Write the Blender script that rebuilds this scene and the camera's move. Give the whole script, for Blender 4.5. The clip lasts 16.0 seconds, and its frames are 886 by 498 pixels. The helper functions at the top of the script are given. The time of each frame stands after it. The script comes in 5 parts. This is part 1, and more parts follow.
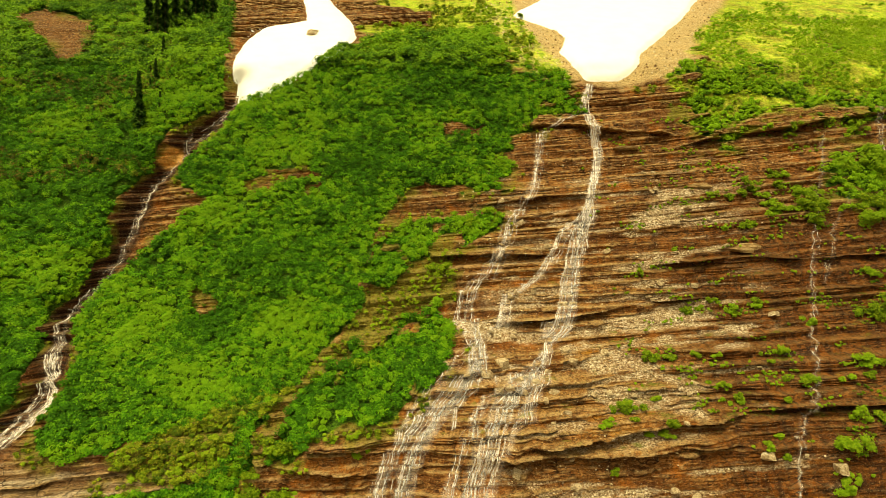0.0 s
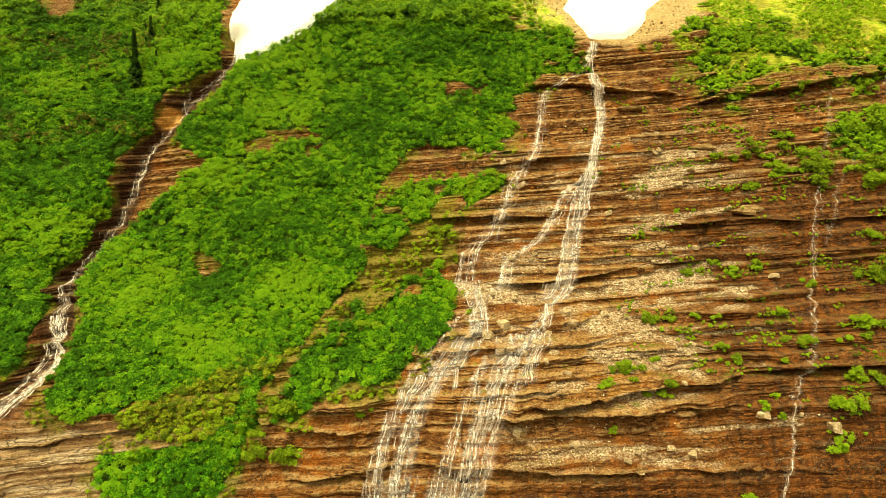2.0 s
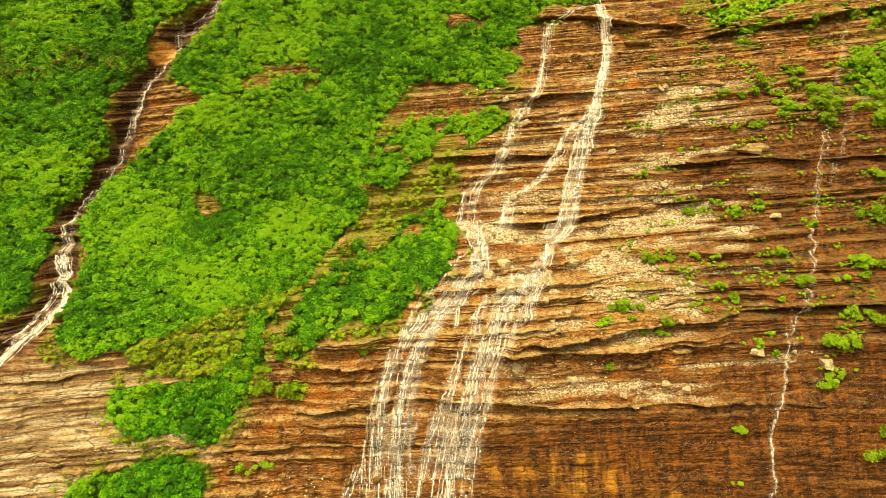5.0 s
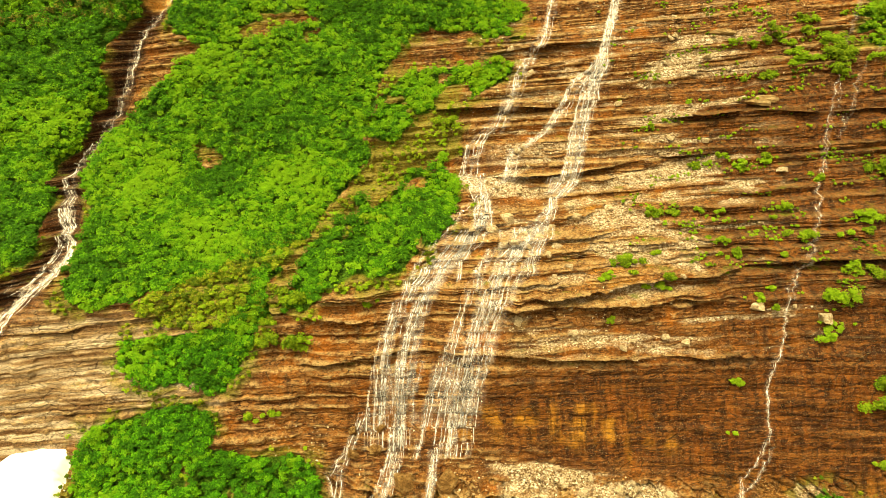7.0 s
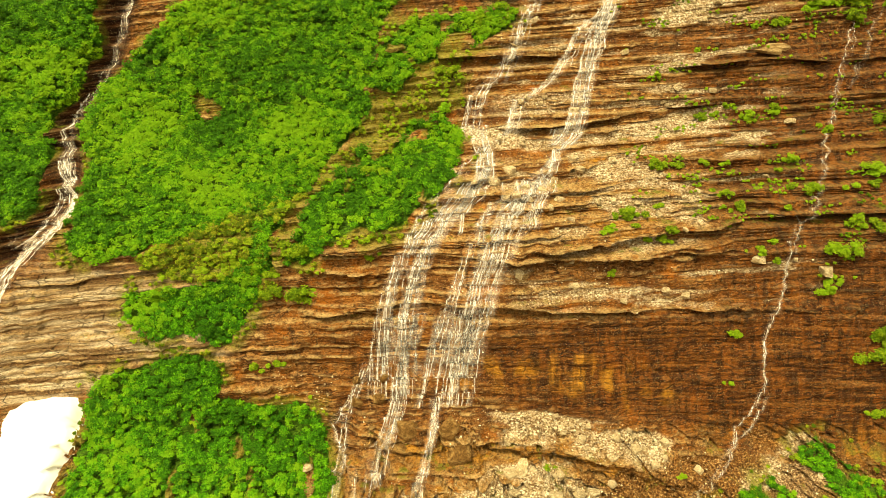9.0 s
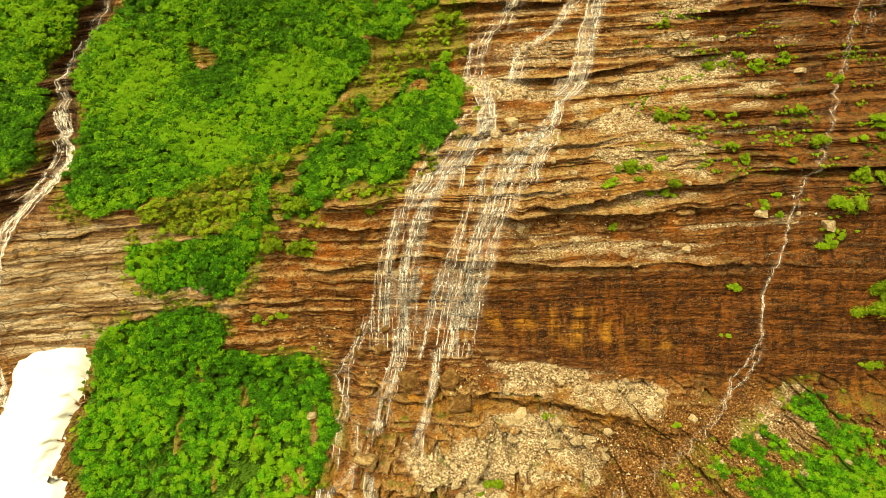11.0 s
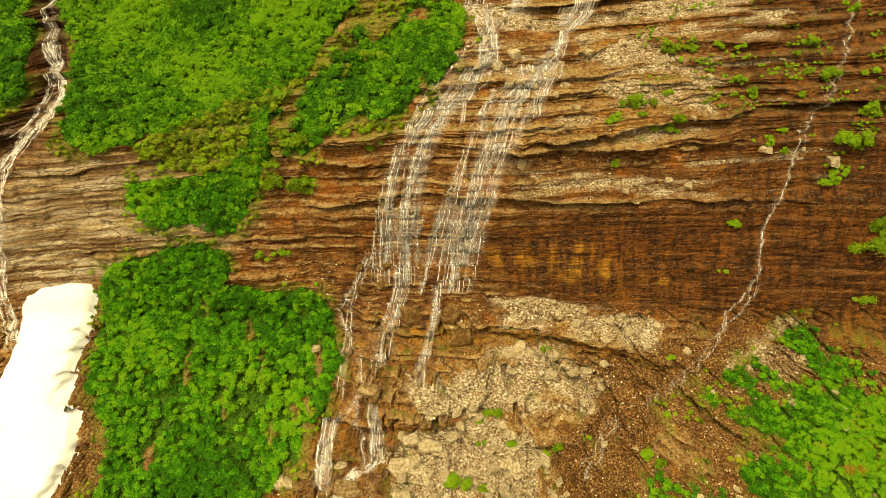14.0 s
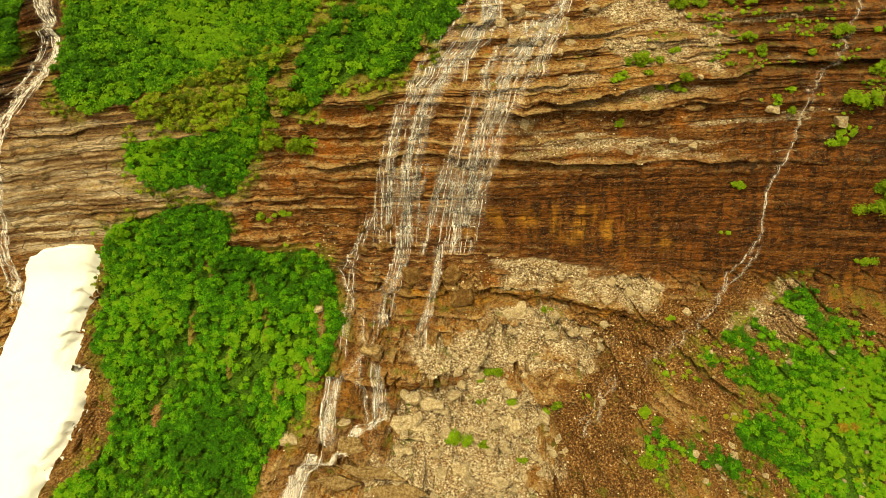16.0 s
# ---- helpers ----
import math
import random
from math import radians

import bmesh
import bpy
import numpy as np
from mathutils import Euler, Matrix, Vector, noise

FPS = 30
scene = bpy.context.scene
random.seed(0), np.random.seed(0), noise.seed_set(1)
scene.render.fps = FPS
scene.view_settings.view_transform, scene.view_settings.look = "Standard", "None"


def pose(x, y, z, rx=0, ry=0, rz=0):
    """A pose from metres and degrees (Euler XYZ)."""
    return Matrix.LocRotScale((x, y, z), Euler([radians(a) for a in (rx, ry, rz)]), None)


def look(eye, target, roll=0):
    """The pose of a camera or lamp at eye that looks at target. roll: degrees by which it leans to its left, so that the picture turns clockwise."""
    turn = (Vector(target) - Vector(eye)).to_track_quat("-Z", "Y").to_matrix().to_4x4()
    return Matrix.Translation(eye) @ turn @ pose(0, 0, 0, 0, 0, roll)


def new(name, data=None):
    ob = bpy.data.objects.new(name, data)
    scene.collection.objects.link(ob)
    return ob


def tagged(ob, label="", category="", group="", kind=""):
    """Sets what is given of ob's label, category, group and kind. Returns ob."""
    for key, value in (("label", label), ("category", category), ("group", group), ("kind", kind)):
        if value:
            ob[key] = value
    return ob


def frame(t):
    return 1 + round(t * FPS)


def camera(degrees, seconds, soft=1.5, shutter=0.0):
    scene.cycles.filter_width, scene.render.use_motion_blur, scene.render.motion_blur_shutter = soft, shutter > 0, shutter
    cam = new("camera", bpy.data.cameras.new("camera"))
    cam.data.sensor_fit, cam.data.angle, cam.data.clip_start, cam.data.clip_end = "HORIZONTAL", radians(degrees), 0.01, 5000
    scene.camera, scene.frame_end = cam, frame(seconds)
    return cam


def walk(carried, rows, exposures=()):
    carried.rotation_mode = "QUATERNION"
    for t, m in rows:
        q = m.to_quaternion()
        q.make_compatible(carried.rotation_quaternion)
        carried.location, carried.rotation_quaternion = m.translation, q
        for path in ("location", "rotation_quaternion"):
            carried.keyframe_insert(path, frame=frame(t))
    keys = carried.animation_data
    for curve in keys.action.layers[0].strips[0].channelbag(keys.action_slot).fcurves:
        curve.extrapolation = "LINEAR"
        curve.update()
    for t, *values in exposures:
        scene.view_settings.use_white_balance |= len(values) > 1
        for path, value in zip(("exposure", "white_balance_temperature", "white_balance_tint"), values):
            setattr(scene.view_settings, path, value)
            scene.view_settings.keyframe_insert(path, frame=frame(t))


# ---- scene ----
cam = camera(72.83, 16.0, soft=0.6)
PATH = [
    (0, look((-0.05, -0.42, -2.09), (1.01, 99.51, -5.58), 0.06)),
    (0.5, look((-0.12, -0.43, -1.94), (0.89, 99.43, -7.15), 0.06)),
    (1, look((-0.13, -0.43, -1.87), (0.83, 99.33, -8.72), 0.05)),
    (1.5, look((-0.12, -0.41, -1.84), (0.77, 99.23, -10.29), 0.03)),
    (2, look((-0.16, -0.42, -1.75), (0.75, 99.07, -11.82), 0.03)),
    (2.5, look((-0.16, -0.47, -1.64), (0.74, 98.84, -13.34), 0.04)),
    (3, look((-0.19, -0.46, -1.54), (0.74, 98.64, -14.90), 0.06)),
    (3.5, look((-0.23, -0.40, -1.43), (0.73, 98.45, -16.52), 0.06)),
    (4, look((-0.24, -0.39, -1.26), (0.68, 98.17, -18.16), 0.06)),
    (6.5, look((-0.13, -0.20, -0.61), (0.16, 96.21, -27.15), 0.05)),
    (7, look((-0.11, -0.16, -0.48), (0.05, 95.69, -29.02), 0.08)),
    (7.5, look((-0.05, -0.08, -0.25), (-0.03, 95.12, -30.85), 0.08)),
    (8, look((-0.00, -0.00, -0.00), (-0.10, 94.50, -32.69), 0.06)),
    (8.5, look((-0.03, -0.01, 0.10), (-0.18, 93.80, -34.51), 0.07)),
    (9, look((-0.03, 0.05, 0.16), (-0.26, 93.15, -36.35), 0.04)),
    (11.5, look((0.35, 0.63, 1.10), (-0.33, 89.30, -45.13), -0.01)),
    (12, look((0.32, 0.65, 1.25), (-0.35, 88.39, -46.73), -0.02)),
    (12.5, look((0.30, 0.72, 1.47), (-0.38, 87.48, -48.24), -0.03)),
    (13, look((0.28, 0.83, 1.66), (-0.40, 86.62, -49.71), -0.04)),
    (13.5, look((0.26, 0.91, 1.87), (-0.41, 85.72, -51.10), -0.06)),
    (14, look((0.25, 0.98, 2.00), (-0.45, 84.84, -52.47), -0.09)),
    (14.5, look((0.22, 1.10, 2.09), (-0.48, 83.98, -53.86), -0.08)),
    (15, look((0.21, 1.20, 2.17), (-0.53, 83.09, -55.21), -0.11)),
    (15.5, look((0.19, 1.32, 2.26), (-0.62, 82.20, -56.56), -0.13)),
    (16, look((0.18, 1.46, 2.34), (-0.70, 81.32, -57.83), -0.14)),
]
walk(cam, PATH, [(0, 0.86), (4, 1.52), (7, 1.5), (9, 1.34), (12.5, 0.99), (16, 0.74)])

# ---- world and sun ----
world = bpy.data.worlds.new("world")
scene.world = world
world.use_nodes = True
wt = world.node_tree
sky = wt.nodes.new("ShaderNodeTexSky")
sky.sky_type, sky.sun_disc = "NISHITA", False
sky.sun_elevation, sky.sun_rotation, sky.dust_density = radians(58), radians(200), 4.0
veil = wt.nodes.new("ShaderNodeHueSaturation")
veil.inputs["Saturation"].default_value = 0.12
wt.links.new(sky.outputs["Color"], veil.inputs["Color"])
tint = wt.nodes.new("ShaderNodeMix")
tint.data_type, tint.blend_type = "RGBA", "MULTIPLY"
tint.inputs["Factor"].default_value = 1.0
tint.inputs["B"].default_value = (1.0, 0.885, 0.50, 1)
wt.links.new(veil.outputs["Color"], tint.inputs["A"])
back = wt.nodes["Background"]
wt.links.new(tint.outputs["Result"], back.inputs["Color"])
back.inputs["Strength"].default_value = 0.115
sun = new("sun", bpy.data.lights.new("sun", "SUN"))
sun.data.energy, sun.data.angle, sun.data.color = 1.5, radians(12), (1.0, 0.885, 0.50)
sun.matrix_world = look((-40, -70, 150), (0, 0, 0))

# ---- plan of the mountainside: places are (x, height) on the slope ----
SNOW_UPPER = [(22.7, 62.5), (35.2, 74.0), (49.7, 88.9), (85.8, 89.4), (87.6, 74.6), (71.3, 58.7), (60.0, 49.1), (51.1, 41.5), (47.6, 35.7), (43.0, 32.3), (35.0, 32.5), (32.8, 36.4), (31.0, 42.1), (34.6, 48.9), (33.7, 53.4)]
SNOW_GULLY = [(-46.7, 27.0), (-48.0, 33.0), (-50.4, 45.4), (-48.1, 53.6), (-37.5, 57.7), (-43.8, 73.0), (-38.0, 76.7), (-30.3, 65.0), (-24.9, 57.8), (-21.7, 48.4), (-23.3, 41.2), (-30.3, 34.6), (-36.4, 29.9), (-43.2, 26.2)]
SNOW_LOW = [(-76.9, -65.9), (-73.8, -64.2), (-68.8, -63.3), (-65.2, -63.4), (-64.2, -65.8), (-65.2, -69.6), (-66.6, -73.4), (-68.1, -76.9), (-67.9, -80.2), (-65.3, -81.2), (-65.2, -85.4), (-67.2, -88.8), (-70.8, -94.4), (-73.7, -98.5), (-81.4, -98.5), (-87.4, -83.6), (-81.8, -80.9), (-80.5, -77.6), (-79.0, -72.7), (-78.7, -68.7)]
VEG_LEFT = [(-220.0, 102.5), (-86.0, 104.6), (-62.9, 64.6), (-51.8, 40.2), (-48.1, 27.0), (-53.2, 23.4), (-57.5, 18.5), (-61.0, 15.6), (-61.9, 10.6), (-67.9, 4.0), (-68.2, 0.7), (-67.8, -7.4), (-71.4, -16.1), (-73.8, -22.0), (-73.5, -26.3), (-73.2, -30.3), (-73.4, -34.1), (-90.9, -35.4)]
VEG_MID = [(-45.3, 26.3), (-37.4, 30.7), (-28.7, 35.3), (-19.4, 44.3), (-11.3, 50.0), (13.8, 53.2), (17.8, 36.4), (31.5, 31.0), (30.7, 26.6), (22.7, 21.3), (16.7, 18.1), (14.6, 13.4), (16.3, 10.7), (13.0, 6.9), (3.3, 6.3), (-1.6, 7.5), (-6.4, 5.0), (-11.0, -1.1), (-12.5, -5.1), (-14.9, -12.9), (-14.7, -17.1), (-17.5, -22.0), (-25.2, -29.6), (-31.3, -32.3), (-40.0, -34.8), (-52.4, -38.3), (-61.5, -40.4), (-65.3, -37.9), (-64.9, -31.1), (-64.8, -26.3), (-69.0, -20.1), (-67.4, -12.9), (-61.5, -9.6), (-52.2, 0.1), (-48.1, 4.3), (-53.6, 6.8), (-58.2, 11.2), (-55.3, 15.2), (-48.9, 21.3)]
VEG_RUN = [(-6.2, -1.6), (2.0, 0.7), (13.3, 1.4), (13.8, -1.0), (6.6, -5.1), (-6.1, -9.6), (-8.2, -12.9), (-10.4, -14.5), (-14.9, -12.9), (-12.5, -6.3)]
VEG_WEDGE = [(0.2, -16.1), (1.0, -19.2), (5.9, -22.8), (2.8, -26.4), (-1.3, -28.9), (-6.9, -34.5), (-14.5, -34.9), (-19.8, -36.6), (-22.2, -39.2), (-27.7, -39.4), (-25.6, -35.6), (-23.9, -31.2), (-17.9, -25.5), (-12.2, -21.1), (-3.6, -18.7)]
VEG_STEP = [(-56.2, -48.6), (-54.2, -44.7), (-44.0, -43.8), (-39.1, -42.4), (-33.2, -39.5), (-32.3, -44.7), (-35.3, -49.5), (-38.5, -53.3), (-47.0, -51.9), (-52.9, -51.4)]
VEG_DRY = [(-47.3, -36.3), (-38.6, -32.4), (-27.2, -28.6), (-24.2, -29.4), (-28.3, -33.6), (-30.2, -34.0), (-30.8, -40.0), (-33.3, -41.9), (-43.9, -42.9), (-51.7, -41.9), (-53.6, -39.6)]
VEG_LOW = [(-61.3, -59.8), (-49.7, -55.8), (-40.1, -56.2), (-39.6, -63.0), (-28.2, -64.0), (-21.3, -65.6), (-19.5, -74.6), (-21.2, -80.0), (-25.2, -82.7), (-25.3, -86.4), (-31.8, -89.7), (-33.1, -94.2), (-34.3, -98.3), (-72.7, -98.5), (-68.3, -94.4), (-60.0, -89.3), (-58.9, -84.1), (-64.8, -77.5), (-64.4, -70.5)]
VEG_RIGHT = [(40.3, -81.5), (49.6, -77.1), (56.1, -75.1), (65.6, -69.6), (73.1, -72.6), (80.9, -74.3), (94.5, -74.2), (86.3, -97.7), (59.9, -97.8), (49.6, -93.2), (40.1, -92.2), (32.6, -90.1), (36.0, -87.5), (46.2, -86.1)]
MEADOW = [(55.7, 31.9), (59.0, 33.7), (72.1, 52.2), (132.2, 108.1), (222.8, 109.6), (121.5, 25.0), (95.4, 25.8), (81.6, 23.9), (72.2, 22.8), (66.1, 19.5), (59.9, 20.3), (57.8, 26.0)]
MEADOW_MID = [(-22.3, 51.4), (-15.8, 93.5), (23.1, 94.1), (26.1, 51.8), (30.4, 33.3), (24.9, 31.8), (17.2, 36.3), (13.6, 51.7), (-11.1, 48.5)]
SCREE_UPPER = [(5.8, 93.8), (120.1, 95.5), (73.7, 52.2), (58.8, 34.2), (43.4, 30.6), (32.9, 31.8), (21.0, 33.3), (16.3, 48.7)]
SCREE_A = [(25.6, -21.6), (36.0, -18.7), (45.1, -17.1), (54.0, -17.1), (56.7, -19.7), (48.5, -21.1), (37.3, -22.1), (27.3, -23.4)]
SCREE_B = [(22.3, -24.7), (29.0, -25.2), (36.3, -25.8), (47.2, -26.2), (45.7, -27.9), (28.6, -27.7), (22.5, -27.1)]
SCREE_C = [(39.9, -0.4), (49.3, 5.1), (56.5, 4.5), (57.0, 1.4), (48.2, -1.0), (39.7, -2.2)]
SCREE_D = [(28.0, -30.8), (37.4, -30.0), (45.5, -30.4), (44.2, -32.9), (34.9, -32.1), (27.5, -33.6)]
SCREE_E = [(8.2, -67.2), (16.5, -65.8), (23.8, -66.2), (22.0, -69.3), (11.5, -70.2)]
SCREE_F = [(-5.3, -77.3), (6.2, -74.2), (21.8, -74.5), (32.0, -77.2), (29.7, -80.5), (11.3, -80.0), (3.0, -80.6), (-5.2, -81.3)]
SCREE_G = [(-7.7, -83.3), (5.1, -80.0), (11.2, -80.6), (17.2, -85.0), (20.9, -89.0), (13.6, -94.0), (6.7, -98.1), (-8.5, -98.2), (-14.7, -93.0), (-9.0, -89.1)]
SCREE_H = [(17.2, -44.7), (24.9, -43.8), (40.5, -45.2), (38.6, -47.1), (26.9, -45.8), (17.2, -46.1)]
SCREE_I = [(48.7, -76.4), (54.1, -74.4), (64.0, -70.0), (67.6, -74.3), (62.8, -78.4), (52.6, -77.8)]
PALE_WALL = [(-85.3, -52.7), (-77.8, -47.7), (-68.8, -40.1), (-64.6, -38.4), (-64.3, -41.0), (-53.0, -42.4), (-44.2, -41.4), (-33.6, -41.4), (-33.0, -45.6), (-36.1, -52.5), (-40.5, -58.7), (-49.9, -56.6), (-56.6, -59.8), (-62.3, -62.0), (-65.2, -63.3), (-71.2, -64.2), (-76.9, -65.9), (-79.6, -64.2), (-80.0, -62.1)]
SCREE_N = [(8.5, -66.1), (17.8, -65.3), (28.3, -67.4), (38.9, -69.5), (37.8, -71.0), (25.3, -70.2), (11.7, -69.0)]
GOLD_D = [(4.2, -56.0), (21.4, -57.0), (39.9, -59.9), (40.3, -63.5), (21.7, -61.4), (4.3, -59.4)]
SCREE_O = [(27.6, -20.9), (34.8, -18.9), (47.0, -18.3), (60.3, -19.7), (58.9, -22.0), (41.7, -21.9), (30.5, -22.5)]
SCREE_J = [(8.7, -20.9), (13.1, -19.8), (19.6, -20.1), (18.8, -22.3), (10.2, -22.7)]
SCREE_K = [(0.1, -19.3), (5.2, -19.5), (6.5, -21.8), (1.7, -23.3), (0.1, -21.4)]
VEG_BROW = [(59.3, 35.4), (69.7, 36.1), (84.2, 34.9), (88.0, 29.2), (123.0, 30.1), (121.1, 25.6), (81.3, 24.6), (67.9, 23.1), (65.8, 18.4), (59.0, 17.8), (56.1, 25.5), (59.4, 29.1)]
VEG_SIDE = [(88.3, 13.6), (95.2, 15.2), (103.3, 16.6), (117.7, 17.3), (111.7, 3.1), (87.6, 3.6), (86.5, 8.6)]
VEG_STRIP = [(-8.6, -1.6), (3.1, -5.1), (3.0, -15.0), (-13.7, -26.4), (-20.7, -32.7), (-27.1, -30.4), (-16.8, -19.2), (-12.9, -9.6)]
VEG_TOP = [(44.8, 30.3), (54.0, 29.6), (56.9, 24.4), (60.9, 18.8), (55.5, 20.1), (50.0, 27.0)]
BARE_F = [(-111.0, 57.7), (-99.3, 56.5), (-88.6, 44.8), (-86.2, 34.2), (-92.6, 38.3)]
BARE_GULLY = [(-61.0, 12.0), (-58.9, 17.8), (-54.7, 21.9), (-49.0, 25.8), (-45.3, 26.6), (-47.6, 20.9), (-50.3, 16.2), (-56.8, 11.7)]
WALL_LOW = [(-24.3, -81.1), (-15.5, -80.6), (-4.7, -81.0), (1.0, -80.0), (7.2, -78.3), (1.0, -81.4), (-3.1, -82.3), (-6.2, -83.3), (-9.1, -86.3), (-15.2, -86.4), (-19.2, -86.5), (-22.8, -85.8)]
SLAB_A = [(-9.4, -86.7), (-5.3, -86.6), (-3.8, -87.5), (-2.0, -88.7), (-5.0, -89.2), (-8.5, -88.6), (-10.0, -87.7)]
SLAB_D = [(-7.6, -83.2), (-5.0, -82.8), (-4.3, -83.8), (-5.6, -84.3), (-7.4, -84.1)]
SLAB_E = [(-4.7, -84.0), (-3.1, -83.6), (-0.7, -84.1), (-0.2, -84.8), (-2.9, -85.1), (-4.5, -84.9)]
SLAB_H = [(3.6, -80.1), (5.7, -79.8), (5.9, -80.7), (4.2, -81.0)]
SLAB_L = [(-9.2, -88.7), (-6.2, -88.6), (-5.6, -89.2), (-8.6, -89.5)]
SLAB_M = [(-18.9, -89.7), (-9.9, -90.0), (-6.7, -91.3), (-14.8, -91.0)]
SLAB_N = [(-23.1, -92.0), (-18.7, -91.6), (-14.2, -92.4), (-18.6, -93.2)]
SLAB_P = [(-18.6, -87.7), (-15.0, -88.0), (-13.8, -89.2), (-16.9, -89.9), (-18.9, -89.1)]
SLAB_R = [(-14.2, -92.8), (-6.8, -92.4), (-2.9, -93.4), (-8.7, -94.6), (-14.6, -94.1)]
LINK_A = [(6.9, -19.5), (7.2, -22.3), (7.6, -24.9), (8.1, -27.1), (5.7, -29.2), (1.6, -32.8)]
LINK_B = [(7.0, -22.7), (3.7, -25.4), (0.6, -28.3), (-2.0, -30.4), (-4.4, -33.6), (-6.1, -36.7)]
LINK_C = [(13.5, -19.0), (10.6, -20.9), (7.9, -22.2), (7.0, -23.2)]
LINK_D = [(20.2, -24.5), (16.7, -26.9), (12.4, -29.4), (8.9, -30.4), (6.8, -32.8), (6.0, -35.1)]
LINK_E = [(19.3, -27.5), (16.1, -30.0), (15.0, -33.6)]
VEG_CRACK = [(-32.7, -34.0), (-29.3, -34.2), (-30.5, -39.5), (-32.5, -44.7), (-36.8, -53.3), (-39.5, -53.8), (-35.2, -44.7), (-33.2, -39.5)]
DARK_WALL = [(6.7, -51.4), (25.3, -49.3), (49.5, -48.3), (78.2, -47.3), (84.2, -74.3), (68.9, -73.0), (53.3, -73.0), (37.5, -67.0), (7.1, -62.8)]
GOLD_A = [(23.2, -59.0), (29.1, -57.4), (39.5, -60.0), (40.0, -62.6), (27.6, -62.1)]
GOLD_B = [(26.3, -31.3), (35.5, -30.5), (30.7, -36.4), (25.2, -35.7)]
GOLD_C = [(28.2, -23.8), (33.3, -23.0), (30.4, -27.3), (25.5, -26.4)]
EARTH_LOW = [(23.9, -74.5), (43.0, -71.7), (56.7, -70.1), (64.0, -70.8), (49.6, -77.1), (39.9, -81.1), (31.7, -89.5), (39.9, -93.3), (29.6, -98.0), (15.3, -98.1), (20.8, -89.6), (17.2, -85.0), (29.7, -81.2)]
EARTH_SNOW = [(-65.2, -63.4), (-61.7, -64.2), (-64.2, -72.0), (-64.8, -77.5), (-60.0, -83.5), (-60.1, -88.8), (-68.3, -94.4), (-72.7, -98.5), (-73.7, -98.5), (-70.8, -94.4), (-67.2, -88.8), (-65.2, -85.4), (-65.3, -81.2), (-67.9, -80.2), (-68.1, -76.9), (-66.6, -73.4), (-64.6, -67.5)]
EARTH_TOPLEFT = [(-122.7, 60.3), (-119.7, 64.0), (-100.0, 57.1), (-88.1, 45.1), (-94.3, 42.4), (-106.7, 47.7)]
CLAY = [(-61.3, 12.0), (-59.4, 15.6), (-57.4, 14.6), (-56.7, 12.5), (-59.2, 10.4), (-60.7, 10.4)]
GULLY = [(-46.8, 31.5), (-49.3, 23.4), (-55.1, 17.2), (-59.3, 10.6), (-62.5, 6.1), (-64.1, -1.7), (-65.8, -8.5), (-69.2, -14.5), (-72.5, -19.6), (-69.9, -26.3), (-69.2, -31.1), (-71.6, -35.8), (-76.0, -38.3)]
FALL_MAIN = [(35.5, 31.5), (33.3, 25.9), (34.9, 20.9), (35.9, 15.8), (35.2, 10.8), (33.1, 5.1), (32.1, 1.7), (30.0, -2.2), (28.3, -6.8), (26.5, -12.3), (25.1, -17.1), (23.8, -20.7), (20.4, -23.0), (18.8, -26.4), (14.7, -29.3), (10.5, -31.4)]
FALL_BRANCH = [(31.2, 1.0), (26.7, -2.2), (24.5, -6.2), (21.5, -10.5), (18.2, -13.1), (14.2, -15.0), (13.1, -19.2), (12.2, -20.7)]
FALL_LEFT = [(32.8, 25.0), (27.3, 22.3), (23.6, 19.9), (22.0, 12.1), (20.3, 6.3), (16.6, 1.7), (14.7, -1.6), (12.9, -6.8), (10.1, -10.9), (6.6, -13.4), (5.7, -16.6), (5.1, -19.7), (8.0, -22.5), (7.5, -26.8)]
TRICKLE = [(73.8, -17.2), (69.8, -23.9), (67.0, -28.2), (63.8, -31.7), (59.6, -37.5), (58.4, -43.7), (55.6, -51.3), (55.4, -56.0), (56.0, -59.9), (54.3, -65.6), (51.4, -69.4)]
TRICKLE_LOW = [(56.3, -62.6), (54.9, -68.1), (50.4, -70.9), (48.0, -73.7), (44.1, -75.8), (39.2, -78.2), (34.8, -80.8)]
TRICKLE_END = [(30.6, -81.7), (28.0, -82.9), (25.7, -85.3), (23.1, -86.8)]
EDGE_FALL = [(-71.4, -25.5), (-68.9, -29.8), (-67.3, -32.3), (-69.5, -36.2), (-73.3, -38.8), (-76.0, -41.5), (-78.6, -47.7), (-79.6, -53.7), (-81.9, -63.1), (-81.4, -68.7), (-79.7, -72.7)]
TRICKLE_B = [(90.9, 8.2), (85.3, 1.4), (81.8, -4.0), (78.7, -10.8), (77.2, -13.0)]
TRICKLE_C = [(86.9, 18.9), (82.5, 6.9), (79.0, -1.6), (76.0, -9.7), (73.8, -17.2)]
EDGE_R = [(101.8, 26.1), (100.4, 20.4), (99.6, 15.6)]
OUTCROP = [(-34.8, 75.4), (-12.9, 66.0), (-1.4, 64.5), (-0.9, 56.0), (-13.4, 54.6), (-23.5, 57.1), (-31.6, 63.1)]
SAPLINGS = [(84.9, 38.8), (96.5, 49.4), (110.4, 57.4), (166.7, 67.1), (123.0, 28.4), (96.7, 29.8), (86.7, 32.0)]
